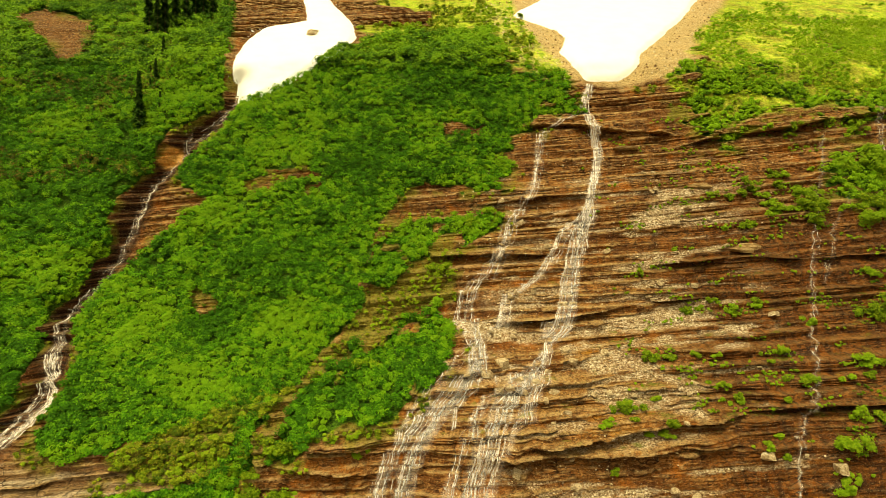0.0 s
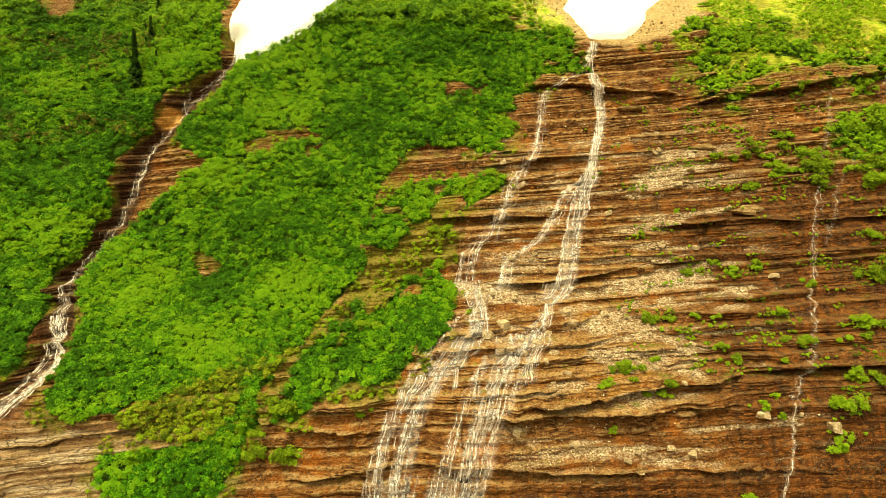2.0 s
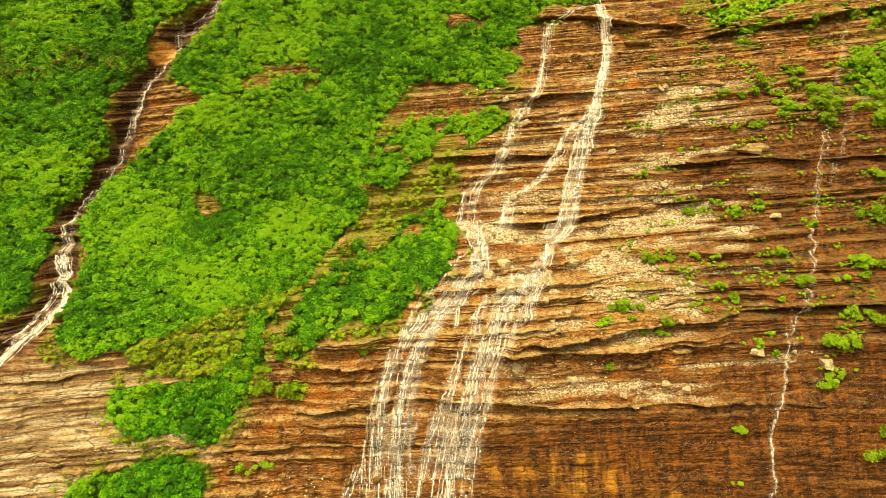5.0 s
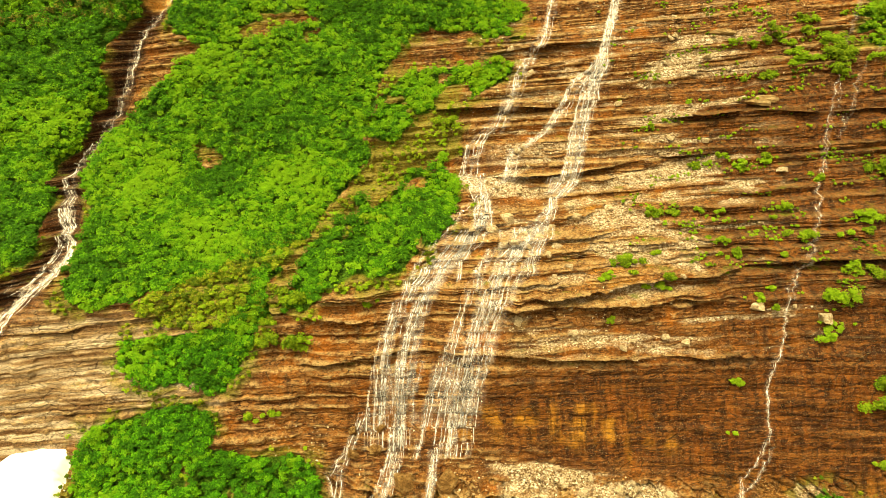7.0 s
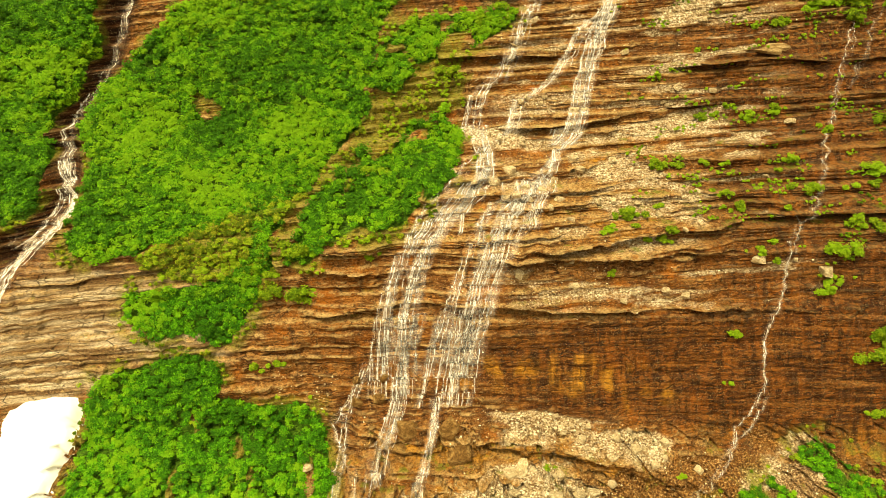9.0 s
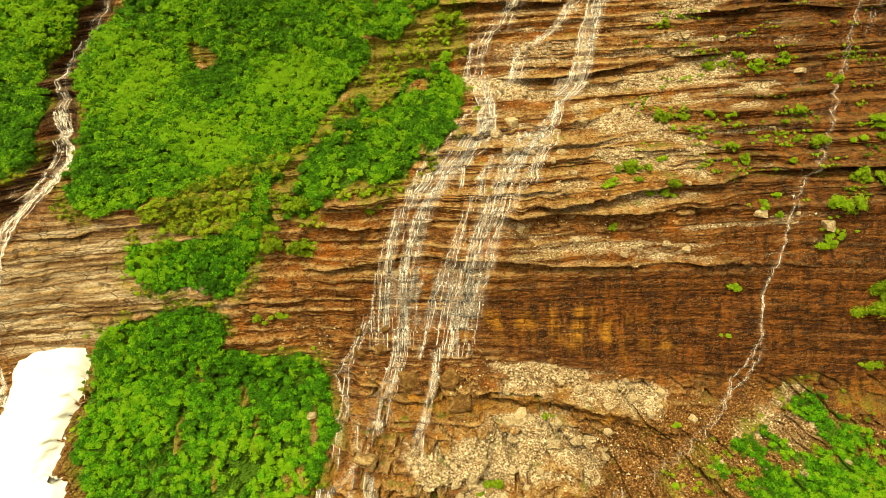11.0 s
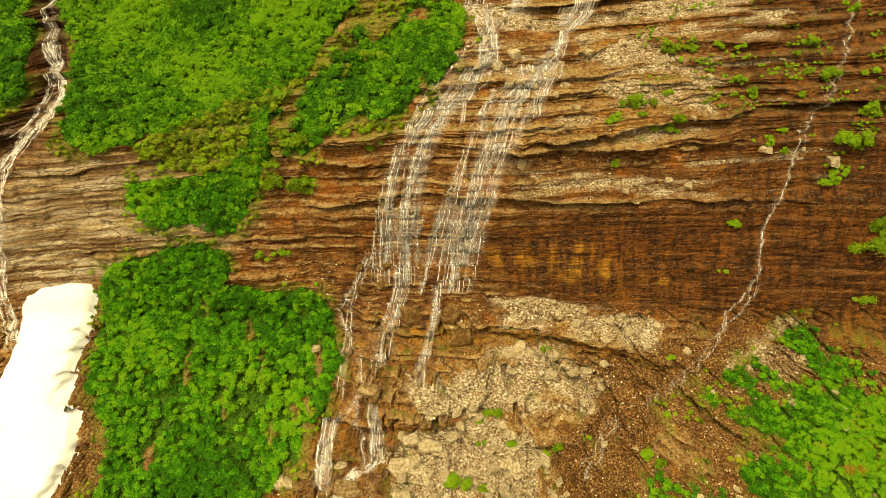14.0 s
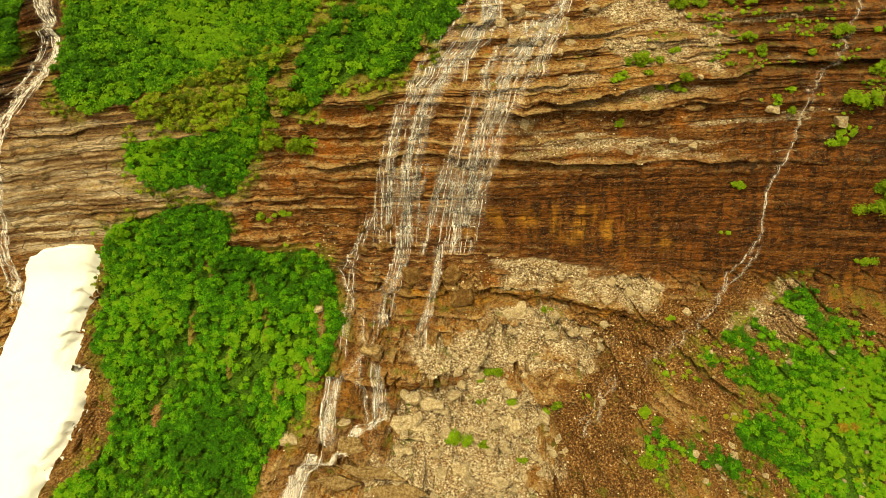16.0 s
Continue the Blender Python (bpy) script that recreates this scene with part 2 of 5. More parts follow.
KRUMMHOLZ = [(-23.7, 38.0), (-19.6, 45.1), (-8.4, 53.1), (4.3, 54.8), (13.6, 51.7), (11.4, 45.9), (1.0, 44.5), (-10.2, 39.3), (-20.6, 35.4)]
BARE_A = [(-40.4, 7.4), (-35.9, 9.6), (-28.1, 11.2), (-25.5, 9.6), (-30.7, 7.1), (-37.7, 4.9)]
BARE_B = [(-29.2, 6.8), (-24.1, 7.5), (-23.3, 5.0), (-28.0, 4.1)]
BARE_C = [(-47.0, -14.8), (-42.0, -15.0), (-41.2, -17.7), (-45.6, -17.7)]
BARE_D = [(-0.4, 21.2), (9.8, 20.8), (9.1, 18.7), (3.4, 18.7)]
BARE_E = [(-8.8, 3.8), (6.9, 5.6), (15.3, 5.0), (13.9, 1.7), (3.2, 1.0), (-4.0, 1.7)]
CASC_L1 = [(7.0, -25.5), (1.7, -28.7), (-3.8, -33.5), (-8.6, -38.2), (-11.5, -45.7), (-13.2, -56.2), (-13.5, -59.5)]
CASC_R1 = [(8.2, -26.6), (4.8, -29.9), (-0.5, -35.8), (-3.2, -42.8), (-4.4, -48.5), (-4.2, -56.2), (-3.7, -62.9)]
CASC_L2 = [(10.4, -30.2), (6.7, -32.0), (3.4, -37.4), (0.2, -45.7), (-2.7, -53.3), (-5.2, -63.9)]
CASC_R2 = [(17.3, -27.9), (15.9, -31.2), (12.0, -35.8), (8.6, -43.8), (7.0, -52.3), (5.1, -64.3)]
VEIL_L = [(-10.0, -48.5), (-11.5, -53.3), (-13.0, -58.6)]
VEIL_R = [(7.5, -48.5), (6.5, -53.3), (5.1, -58.6)]
LFALL_A = [(-13.8, -56.5), (-15.6, -61.2), (-17.4, -65.6), (-17.8, -69.5), (-18.4, -73.2), (-18.7, -76.1)]
LFALL_A2 = [(-13.9, -58.1), (-16.5, -62.9), (-20.1, -67.3), (-17.6, -70.4), (-15.9, -72.9), (-14.7, -74.3)]
LFALL_B = [(-8.1, -59.6), (-8.1, -63.9), (-10.1, -68.5), (-11.5, -71.3), (-12.4, -74.3)]
LFALL_C = [(-1.7, -62.8), (-2.0, -67.4), (-3.7, -72.3), (-4.9, -75.7)]
LRUN_A = [(-15.8, -74.6), (-13.7, -75.6), (-15.7, -77.3), (-17.2, -78.7), (-19.7, -80.1)]
LFALL_D = [(-19.7, -79.8), (-20.4, -81.7), (-20.8, -83.7), (-20.9, -85.7), (-20.1, -87.7)]
LFALL_E = [(-15.7, -77.3), (-15.1, -80.1), (-14.4, -81.7), (-14.7, -83.9), (-13.7, -86.0)]
LFALL_F = [(-12.8, -78.0), (-12.1, -80.6), (-12.3, -83.3), (-12.3, -85.6)]
LRUN_B = [(-11.2, -85.6), (-15.4, -86.9), (-18.5, -88.6), (-22.1, -89.4), (-24.3, -90.4)]
LFALL_G = [(-22.9, -89.7), (-24.6, -90.8), (-26.2, -92.5), (-27.3, -94.2), (-29.7, -97.2)]
GULLY_SIDE = [(-62.1, 8.0), (-63.2, 1.9), (-64.1, -1.7)]
GULLY_TOP = [(-48.8, 24.1), (-51.4, 22.0), (-56.2, 19.2), (-55.9, 15.2)]
LEDGE_A = [(12.9, -37.9), (28.5, -35.8), (37.4, -34.9), (43.8, -34.6), (50.3, -33.7), (63.1, -32.7), (73.5, -32.2), (85.8, -31.8)]
LEDGE_B = [(-22.8, -48.5), (-10.9, -47.0), (9.5, -46.5), (19.3, -47.7), (34.8, -47.6), (51.7, -47.3), (64.0, -48.2)]
LEDGE_C = [(-16.0, -68.2), (-9.7, -69.1), (0.0, -69.6), (11.5, -69.7), (22.0, -70.7), (32.4, -72.4), (40.5, -74.4)]
LEDGE_D = [(53.9, 15.9), (60.5, 17.6), (79.6, 20.5), (89.0, 22.5), (104.1, 24.4), (121.7, 25.4)]
LEDGE_E = [(19.4, 19.9), (22.1, 20.7), (29.9, 21.3), (39.2, 19.5), (51.9, 18.9)]
LEDGE_F = [(10.4, 2.6), (21.3, 4.4), (35.7, 5.2), (41.5, 5.6), (48.3, 6.0)]
LEDGE_G = [(11.6, -20.2), (22.7, -19.5), (30.9, -18.5), (40.1, -16.9), (50.9, -16.1)]
LEDGE_H = [(-30.5, -38.4), (-19.7, -37.3), (-4.9, -38.1), (12.1, -38.9), (28.3, -38.6), (48.9, -37.8)]
LEDGE_I = [(-30.6, -39.7), (-22.1, -40.5), (-10.7, -41.4), (6.4, -40.0), (13.9, -39.1)]
LEDGE_J = [(-76.8, -44.3), (-63.9, -43.4), (-52.8, -41.5), (-44.0, -40.5)]
LEDGE_K = [(-24.4, -79.1), (-15.6, -78.6), (-7.3, -79.1), (0.9, -78.4), (7.4, -77.0)]
LEDGE_L = [(40.8, -77.0), (45.3, -79.8), (50.6, -82.2), (55.1, -83.4), (59.3, -83.9)]
LEDGE_M = [(36.9, -84.6), (43.1, -86.1), (47.6, -86.8), (50.9, -87.5)]
LEDGE_N = [(38.4, -89.3), (46.6, -91.3), (53.0, -92.2), (59.3, -93.2)]
LEDGE_O = [(10.2, -82.3), (17.3, -83.2), (22.4, -83.2), (27.2, -85.9), (30.8, -89.0)]
LEDGE_P = [(0.5, -83.9), (6.0, -86.3), (11.0, -87.1), (16.9, -88.7), (20.6, -91.5)]
LEDGE_Q = [(-21.5, -89.0), (-14.9, -89.7), (-6.9, -91.0), (1.0, -91.9), (6.9, -91.7), (11.3, -91.8)]
LEDGE_R = [(44.2, -9.6), (60.7, -7.9), (74.5, -8.5), (92.3, -7.3)]
LEDGE_S = [(-15.1, -9.6), (-1.5, -8.0), (10.0, -7.4), (21.5, -7.6)]
BUSHES_A = [(39.0, -25.9, 1.56), (42.7, -25.6, 1.13), (47.2, -25.0, 1.15), (50.9, -24.7, 1.05), (62.2, -16.3, 1.76), (62.9, -25.0, 1.82), (59.7, -26.2, 0.95), (71.7, -20.5, 1.54), (65.5, -28.7, 1.92), (61.5, -28.7, 0.95), (77.3, -26.2, 2.30), (81.2, -26.2, 1.95), (73.1, -28.7, 1.49), (76.7, -28.1, 1.51), (87.1, -11.3, 2.24), (85.4, -18.4, 3.55), (87.4, -18.8, 3.58), (49.9, -29.5, 1.13), (52.0, -31.6, 1.57), (59.2, -31.4, 1.04), (31.6, -32.6, 2.09), (26.9, -34.1, 1.33), (32.3, -33.6, 1.04), (38.7, -34.1, 1.48), (37.4, -31.3, 0.96)]
BUSHES_B = [(28.2, -41.3, 1.01), (70.9, -34.2, 2.15), (75.6, -34.2, 2.93), (67.6, -37.7, 2.79), (56.7, -36.8, 1.00), (54.2, -38.1, 0.99), (57.0, -39.5, 1.00), (67.2, -43.1, 1.86), (37.8, -36.3, 0.83), (35.3, -36.3, 1.03), (48.9, -18.4, 1.32), (51.3, -17.8, 1.09), (57.3, -18.1, 1.60), (54.0, -16.0, 0.98), (67.1, 6.0, 1.92), (71.0, 1.9, 2.19), (64.5, -1.5, 1.59), (78.7, 5.8, 2.56), (77.7, 2.7, 2.53), (78.7, 0.2, 2.24), (74.8, 9.4, 1.71), (81.9, 10.8, 1.17), (79.0, 18.5, 1.49)]
BUSHES_C = [(90.8, 12.2, 4.25), (97.0, 13.0, 4.35), (97.5, 9.5, 4.31), (91.4, -0.6, 3.51), (90.8, 3.3, 3.54), (94.6, 19.5, 2.83), (94.8, 21.4, 2.22), (88.7, 21.3, 1.55), (78.8, 20.9, 1.35), (73.5, 20.3, 1.33), (58.7, 5.1, 1.20), (62.3, 4.7, 1.21), (40.6, -10.7, 0.96), (48.3, -6.5, 1.12), (1.3, -10.5, 2.50), (7.3, -1.0, 2.36), (10.3, 0.2, 2.38), (-13.7, -26.4, 2.11), (94.4, 1.5, 3.87), (69.9, 4.5, 1.38)]
BUSHES_D = [(-27.5, -44.7, 2.84), (-24.6, -45.5, 2.42), (-30.4, -45.2, 2.46), (-33.0, -57.4, 1.48), (-29.1, -56.9, 1.47), (-24.5, -37.4, 2.61), (-20.2, -36.2, 1.60), (-16.6, -36.1, 1.09), (-10.7, -35.6, 0.99), (-13.1, -35.6, 0.89), (-30.0, -41.4, 1.42), (-12.4, -38.4, 1.27), (-23.1, -44.7, 1.61), (-26.1, -37.8, 2.01)]
BUSHES_E = [(2.0, -87.4, 2.10), (1.0, -87.8, 1.47), (-1.2, -89.7, 0.84), (-6.4, -84.2, 0.84), (6.2, -81.2, 1.26), (8.4, -80.7, 1.89), (6.5, -83.7, 0.84), (11.7, -83.7, 1.27), (19.2, -83.9, 1.49), (18.2, -84.6, 1.06), (24.6, -84.0, 1.07), (17.6, -85.1, 0.85), (18.3, -74.1, 1.07), (11.7, -89.0, 1.05), (6.8, -87.9, 1.36), (13.4, -90.1, 0.95), (35.8, -85.5, 1.98), (37.2, -86.1, 1.55), (35.1, -90.0, 2.20), (40.3, -81.5, 1.34), (40.4, -73.5, 0.78), (51.0, -52.0, 1.33), (49.9, -60.3, 0.90), (75.1, -55.2, 3.44), (75.7, -52.1, 2.45), (76.4, -65.9, 1.77), (66.4, -44.6, 1.63)]
BUSHES_F = [(66.6, 6.8, 2.46), (64.1, 5.2, 1.62), (62.3, 4.3, 1.34), (58.4, 4.9, 1.19), (70.7, 3.0, 2.19), (72.7, 1.4, 2.20), (69.3, 0.8, 1.62), (78.3, 5.2, 3.11), (79.6, 2.5, 3.10), (77.5, 3.0, 2.52), (78.7, -0.8, 1.95), (64.0, -1.8, 1.71), (60.0, -2.2, 1.17), (54.7, -37.4, 0.88), (53.7, -16.4, 1.22), (49.1, -18.4, 1.32), (32.4, -32.0, 1.69), (31.2, -32.8, 1.46), (37.1, -31.2, 0.86), (48.2, -29.5, 1.12), (51.0, -32.0, 1.34), (39.0, -25.3, 1.57), (41.6, -25.5, 1.01), (27.5, -33.9, 0.93), (38.4, -34.2, 0.95), (37.4, -36.2, 1.25), (72.6, 9.6, 1.69), (73.4, 7.4, 1.68), (85.2, 1.9, 2.01), (88.1, 6.3, 2.06), (57.3, -18.4, 1.23), (61.8, -17.1, 1.50)]
BOULDERS_D = [(11.6, -26.2, 1.06), (8.9, -27.7, 1.35), (12.4, -29.3, 0.83), (14.5, -28.6, 0.94), (17.1, -28.6, 1.15), (19.8, -27.7, 0.95), (20.4, -30.5, 0.93), (24.5, -26.0, 1.18), (14.9, -30.1, 0.93), (5.9, -28.5, 0.83), (1.6, -26.2, 0.84), (10.6, -29.7, 0.82), (21.9, -39.6, 0.60), (41.4, -34.2, 0.64), (3.8, -20.9, 0.87), (5.3, -27.5, 0.73), (18.3, -31.2, 0.82), (21.7, -32.8, 0.72)]
WITHERED = [(51.4, -85.7, 1.38), (70.0, -86.5, 2.23), (71.8, -87.4, 1.49), (65.5, -84.6, 1.09)]
BOULDERS_A = [(53.7, -39.0, 2.62), (66.3, -41.2, 2.31), (41.0, -34.2, 0.53), (56.6, 7.1, 3.20), (41.8, 15.8, 3.74), (63.6, -5.6, 3.39), (-33.3, 48.3, 2.29), (61.2, -6.2, 2.32), (-44.4, 28.1, 0.85)]
BOULDERS_B = [(13.4, -73.4, 1.59), (19.5, -72.7, 0.96), (17.4, -72.4, 0.96), (15.5, -73.5, 0.75), (-27.4, -88.6, 2.81), (-10.6, -59.6, 1.23), (-15.5, -59.9, 1.03), (-15.2, -63.4, 1.25), (-11.5, -62.5, 1.35), (-13.2, -76.5, 2.54), (-18.2, -86.5, 1.17)]
BOULDERS_C = [(-6.7, -67.7, 2.32), (0.9, -67.2, 2.52), (3.0, -70.6, 2.75), (-7.7, -70.6, 2.34), (-23.5, -72.8, 0.97), (33.6, -85.0, 0.55), (-68.7, -80.2, 1.11), (65.5, -74.3, 0.98), (61.6, -76.4, 0.84), (62.1, -79.4, 1.08), (53.6, -81.4, 0.58), (70.7, -82.4, 0.87), (71.9, -83.6, 0.75), (55.9, -76.4, 1.06)]
BOULDERS_E = [(-5.6, -83.3, 1.1), (-2.8, -84.5, 1.2), (1.0, -83.3, 0.9), (4.1, -85.9, 1.0), (-4.6, -81.3, 0.9), (2.5, -80.3, 1.1), (1.1, -92.1, 0.9), (9.0, -91.3, 1.5), (3.2, -90.6, 1.3), (-2.9, -88.0, 1.2), (6.1, -81.3, 0.7), (0.2, -85.5, 0.7), (-1.4, -82.2, 0.8), (12.5, -88.4, 0.9), (20.4, -72.8, 0.9)]
TREES = [(-65.9, 18.8, 13.91), (-65.3, 30.2, 7.20), (-67.0, 39.4, 5.71), (-66.0, 28.4, 4.03), (-62.7, 24.8, 4.22), (-67.8, 35.0, 2.31), (-65.4, 14.7, 3.66), (-76.7, 21.5, 3.74), (-78.5, 50.9, 16.25), (-75.0, 49.1, 15.01), (-73.8, 50.3, 16.90), (-73.6, 54.0, 16.52), (-70.9, 54.7, 14.70), (-70.0, 57.4, 17.82), (-68.1, 58.1, 16.92), (-66.2, 59.5, 15.17)]

# ---- numeric noise ----
def hashed(i, j, seed=0):
    n = (i.astype(np.int64) * 374761393 + j.astype(np.int64) * 668265263 + seed * 1442695041) & 0xFFFFFFFF
    n = ((n ^ (n >> 13)) * 1274126177) & 0xFFFFFFFF
    n = ((n ^ (n >> 16)) * 2246822519) & 0xFFFFFFFF
    return ((n ^ (n >> 15)) & 0xFFFFFF) / float(0xFFFFFF)


def vnoise(x, y, seed=0):
    """Smooth value noise, 0 to 1."""
    x, y = np.broadcast_arrays(np.asarray(x, float), np.asarray(y, float))
    i, j = np.floor(x), np.floor(y)
    u, v = x - i, y - j
    u, v = u * u * (3 - 2 * u), v * v * (3 - 2 * v)
    i, j = i.astype(np.int64), j.astype(np.int64)
    a, b = hashed(i, j, seed), hashed(i + 1, j, seed)
    c, d = hashed(i, j + 1, seed), hashed(i + 1, j + 1, seed)
    return (a * (1 - u) + b * u) * (1 - v) + (c * (1 - u) + d * u) * v


def fbm(x, y, seed=0, octaves=4):
    total, amp, norm = 0.0, 1.0, 0.0
    for o in range(octaves):
        total = total + amp * vnoise(x * 2 ** o + 17.3 * o, y * 2 ** o - 9.1 * o, seed + o)
        norm += amp
        amp *= 0.5
    return total / norm


def smooth(a, b, v):
    t = np.clip((v - a) / (b - a), 0, 1)
    return t * t * (3 - 2 * t)


def inside(poly, x, z):
    """Signed distance to the rim of a polygon, positive within."""
    out = np.full(x.shape, -99.0)
    px, pz = np.array(poly).T
    near = (x > px.min() - 6) & (x < px.max() + 6) & (z > pz.min() - 6) & (z < pz.max() + 6)
    if not near.any():
        return out
    a, b = x[near], z[near]
    best, odd = np.full(a.shape, 1e9), np.zeros(a.shape, bool)
    for (x0, z0), (x1, z1) in zip(poly, poly[1:] + poly[:1]):
        dx, dz = x1 - x0, z1 - z0
        t = np.clip(((a - x0) * dx + (b - z0) * dz) / (dx * dx + dz * dz + 1e-9), 0, 1)
        best = np.minimum(best, (a - x0 - t * dx) ** 2 + (b - z0 - t * dz) ** 2)
        if abs(dz) > 1e-9:
            odd ^= ((z0 > b) != (z1 > b)) & (a < x0 + (b - z0) / dz * dx)
    out[near] = np.sqrt(best) * np.where(odd, 1, -1)
    return out


def beside(line, x, z):
    """Distance to a polyline."""
    best = np.full(x.shape, 1e9)
    for (x0, z0), (x1, z1) in zip(line, line[1:]):
        dx, dz = x1 - x0, z1 - z0
        t = np.clip(((x - x0) * dx + (z - z0) * dz) / (dx * dx + dz * dz + 1e-9), 0, 1)
        best = np.minimum(best, (x - x0 - t * dx) ** 2 + (z - z0 - t * dz) ** 2)
    return np.sqrt(best)


# ---- the mountainside as a function of (x, height) ----
# gaps in the low thicket: x, height, half width, half height
HOLES = [(-44.5, -68.0, 0.8, 1.5), (-46.5, -76.5, 0.7, 1.8), (-33.5, -76.0, 0.7, 1.8), (-31.0, -84.0, 0.9, 1.4), (-52.0, -86.0, 0.8, 1.3), (-36.4, -71.8, 0.7, 1.0), (-39.5, -80.5, 0.6, 1.2), (-23.6, -73.9, 0.6, 1.6), (-24.0, -79.6, 1.2, 0.6), (-27.0, -81.5, 0.8, 0.5)]
# ledges that stand out: line, overhang, height of the dark face under it
LEDGES = [(LEDGE_A, 2.1, 2.6), (LEDGE_B, 1.6, 2.0), (LEDGE_C, 3.0, 3.4), (LEDGE_D, 1.9, 3.0), (LEDGE_E, 1.9, 4.5), (LEDGE_F, 1.7, 2.5), (LEDGE_G, 1.6, 2.2),
          (LEDGE_H, 1.5, 3.0), (LEDGE_I, 1.4, 2.2), (LEDGE_J, 0.8, 1.6), (LEDGE_K, 5.2, 4.0), (LEDGE_L, 2.0, 2.0), (LEDGE_M, 1.6, 1.5), (LEDGE_N, 1.6, 1.5),
          (LEDGE_O, 2.7, 2.4), (LEDGE_P, 2.3, 1.8), (LEDGE_Q, 2.5, 1.6), (LEDGE_R, 1.4, 2.4), (LEDGE_S, 1.6, 2.0)]
SLABS = [SLAB_A, SLAB_D, SLAB_E, SLAB_H, SLAB_L, SLAB_M, SLAB_N, SLAB_P, SLAB_R]
PROFILE = [(-175, -400), (-165, -120), (-150, -40), (-125, 20), (-100, 50), (-84, 72), (-70, 88), (-38, 96), (-20, 115),
           (37, 145), (90, 227), (230, 440), (420, 700)]
ZT = np.linspace(-200, 420, 6201)
YT = np.interp(ZT, [p[0] for p in PROFILE], [p[1] for p in PROFILE])
YT = np.convolve(np.pad(YT, 15, "edge"), np.ones(31) / 31, "valid")
MT = np.gradient(YT, ZT)


def masks(x, z):
    """What covers the slope at (x, height): weights from 0 to 1."""
    wx = x + 3.0 * (fbm(x / 5, z / 5, 11) - 0.5) + 1.2 * (fbm(x / 1.3, z / 1.3, 12, 2) - 0.5)
    wz = z + 2.4 * (fbm(x / 5, z / 5, 13) - 0.5) + 1.0 * (fbm(x / 1.3, z / 1.3, 14, 2) - 0.5)
    m = {}
    veg = np.full(x.shape, -99.0)
    for poly in (VEG_LEFT, VEG_MID, VEG_RUN, VEG_WEDGE, VEG_STEP, VEG_CRACK, VEG_LOW, VEG_RIGHT, VEG_BROW, VEG_SIDE):
        veg = np.maximum(veg, inside(poly, wx, wz))
    # the brow frays out along the ledges below it
    fray = smooth(0, 14, x) * smooth(0, 6, z) * smooth(48, 40, z) * (fbm(x / 5, (z - 0.09 * x) / 1.4, 29, 4) - 0.5)
    veg = veg + 14 * fray
    holes = fbm(x / 4, z / 3, 21, 3)
    right = inside(VEG_RIGHT, wx, wz) > -1
    veg = veg - 6 * rifts(x, z) * right
    run = (inside(VEG_RUN, wx, wz) > -1) | (inside(VEG_WEDGE, wx, wz) > -1)
    veg = veg - np.where(right, smooth(0.50, 0.57, fbm((x - 0.37 * z) / 8, (z + 0.37 * x) / 2.2, 36, 4)), smooth(0.56, 0.66, holes)) * np.where(right, 7, np.where(run, 3.0, 0))
    veg = veg - 5 * smooth(2.5, 1.2, beside(GULLY, wx, wz)) * (z < 30)
    for poly in (BARE_A, BARE_B, BARE_C, BARE_D, BARE_E, BARE_F, EARTH_TOPLEFT):
        veg = np.minimum(veg, -inside(poly, wx, wz) - 0.3 + 3 * (holes - 0.45))
    veg = np.minimum(veg, -np.maximum(inside(BARE_GULLY, wx, wz), inside(CLAY, wx, wz)) - 0.6)
    veg = np.minimum(veg, -0.2 + 0 * x + 9 * ((inside(VEG_BROW, wx, wz) < -1) | (holes < 0.60)))
    for cx, cz, rx, rz in HOLES:
        veg = np.minimum(veg, (np.hypot((wx - cx) / rx, (wz - cz) / rz) - 1) * min(rx, rz))
    for line in (LEDGE_L, LEDGE_M, LEDGE_N):
        veg = np.minimum(veg, beside(line, wx, wz + 0.6) - 0.9)
    m["veg"] = smooth(-0.3, 0.5, veg)
    m["fringe"] = smooth(-3.2, -0.4, veg) * smooth(0.38, 0.58, fbm(x / 3.0, z / 2.2, 23, 3))
    strip = np.maximum(inside(VEG_STRIP, wx, wz), inside(VEG_TOP, wx, wz)) + 9 * (fbm((x + 0.6 * z) / 7, (z - 0.7 * x) / 2.4, 22, 4) - 0.53)
    m["fringe"] = np.maximum(m["fringe"], smooth(-0.4, 0.8, strip))
    m["dry"] = smooth(-0.5, 1.0, inside(VEG_DRY, wx, wz))
    mead = np.maximum(inside(MEADOW, wx, wz), inside(MEADOW_MID, wx, wz))
    m["meadow"] = smooth(-1.0, 2.0, mead + 12 * fray)
    scree = np.full(x.shape, -99.0)
    for poly in (SCREE_A, SCREE_B, SCREE_C, SCREE_D, SCREE_E, SCREE_F, SCREE_G, SCREE_H, SCREE_I, SCREE_J, SCREE_K, SCREE_N):
        scree = np.maximum(scree, inside(poly, wx, wz))
    scree = np.maximum(scree, inside(SCREE_O, wx, wz) - 0.3)
    # ragged along the beds, and thin trails of it on the ledges of the right face
    level = bed_level(x, z)
    along = fbm(x / 9, level / 1.3, 24, 4)
    scree = scree + np.where(z > -62, 7.0 * (along - 0.51), 6.0 * (along - 0.44) * smooth(-82, -78, z) + 12.0 * (fbm(x / 5, z / 3.5, 37, 4) - 0.50) * smooth(-78, -82, z))
    trail = smooth(6, 14, x) * smooth(-50, -42, z) * smooth(16, 8, z) * smooth(70, 55, x)
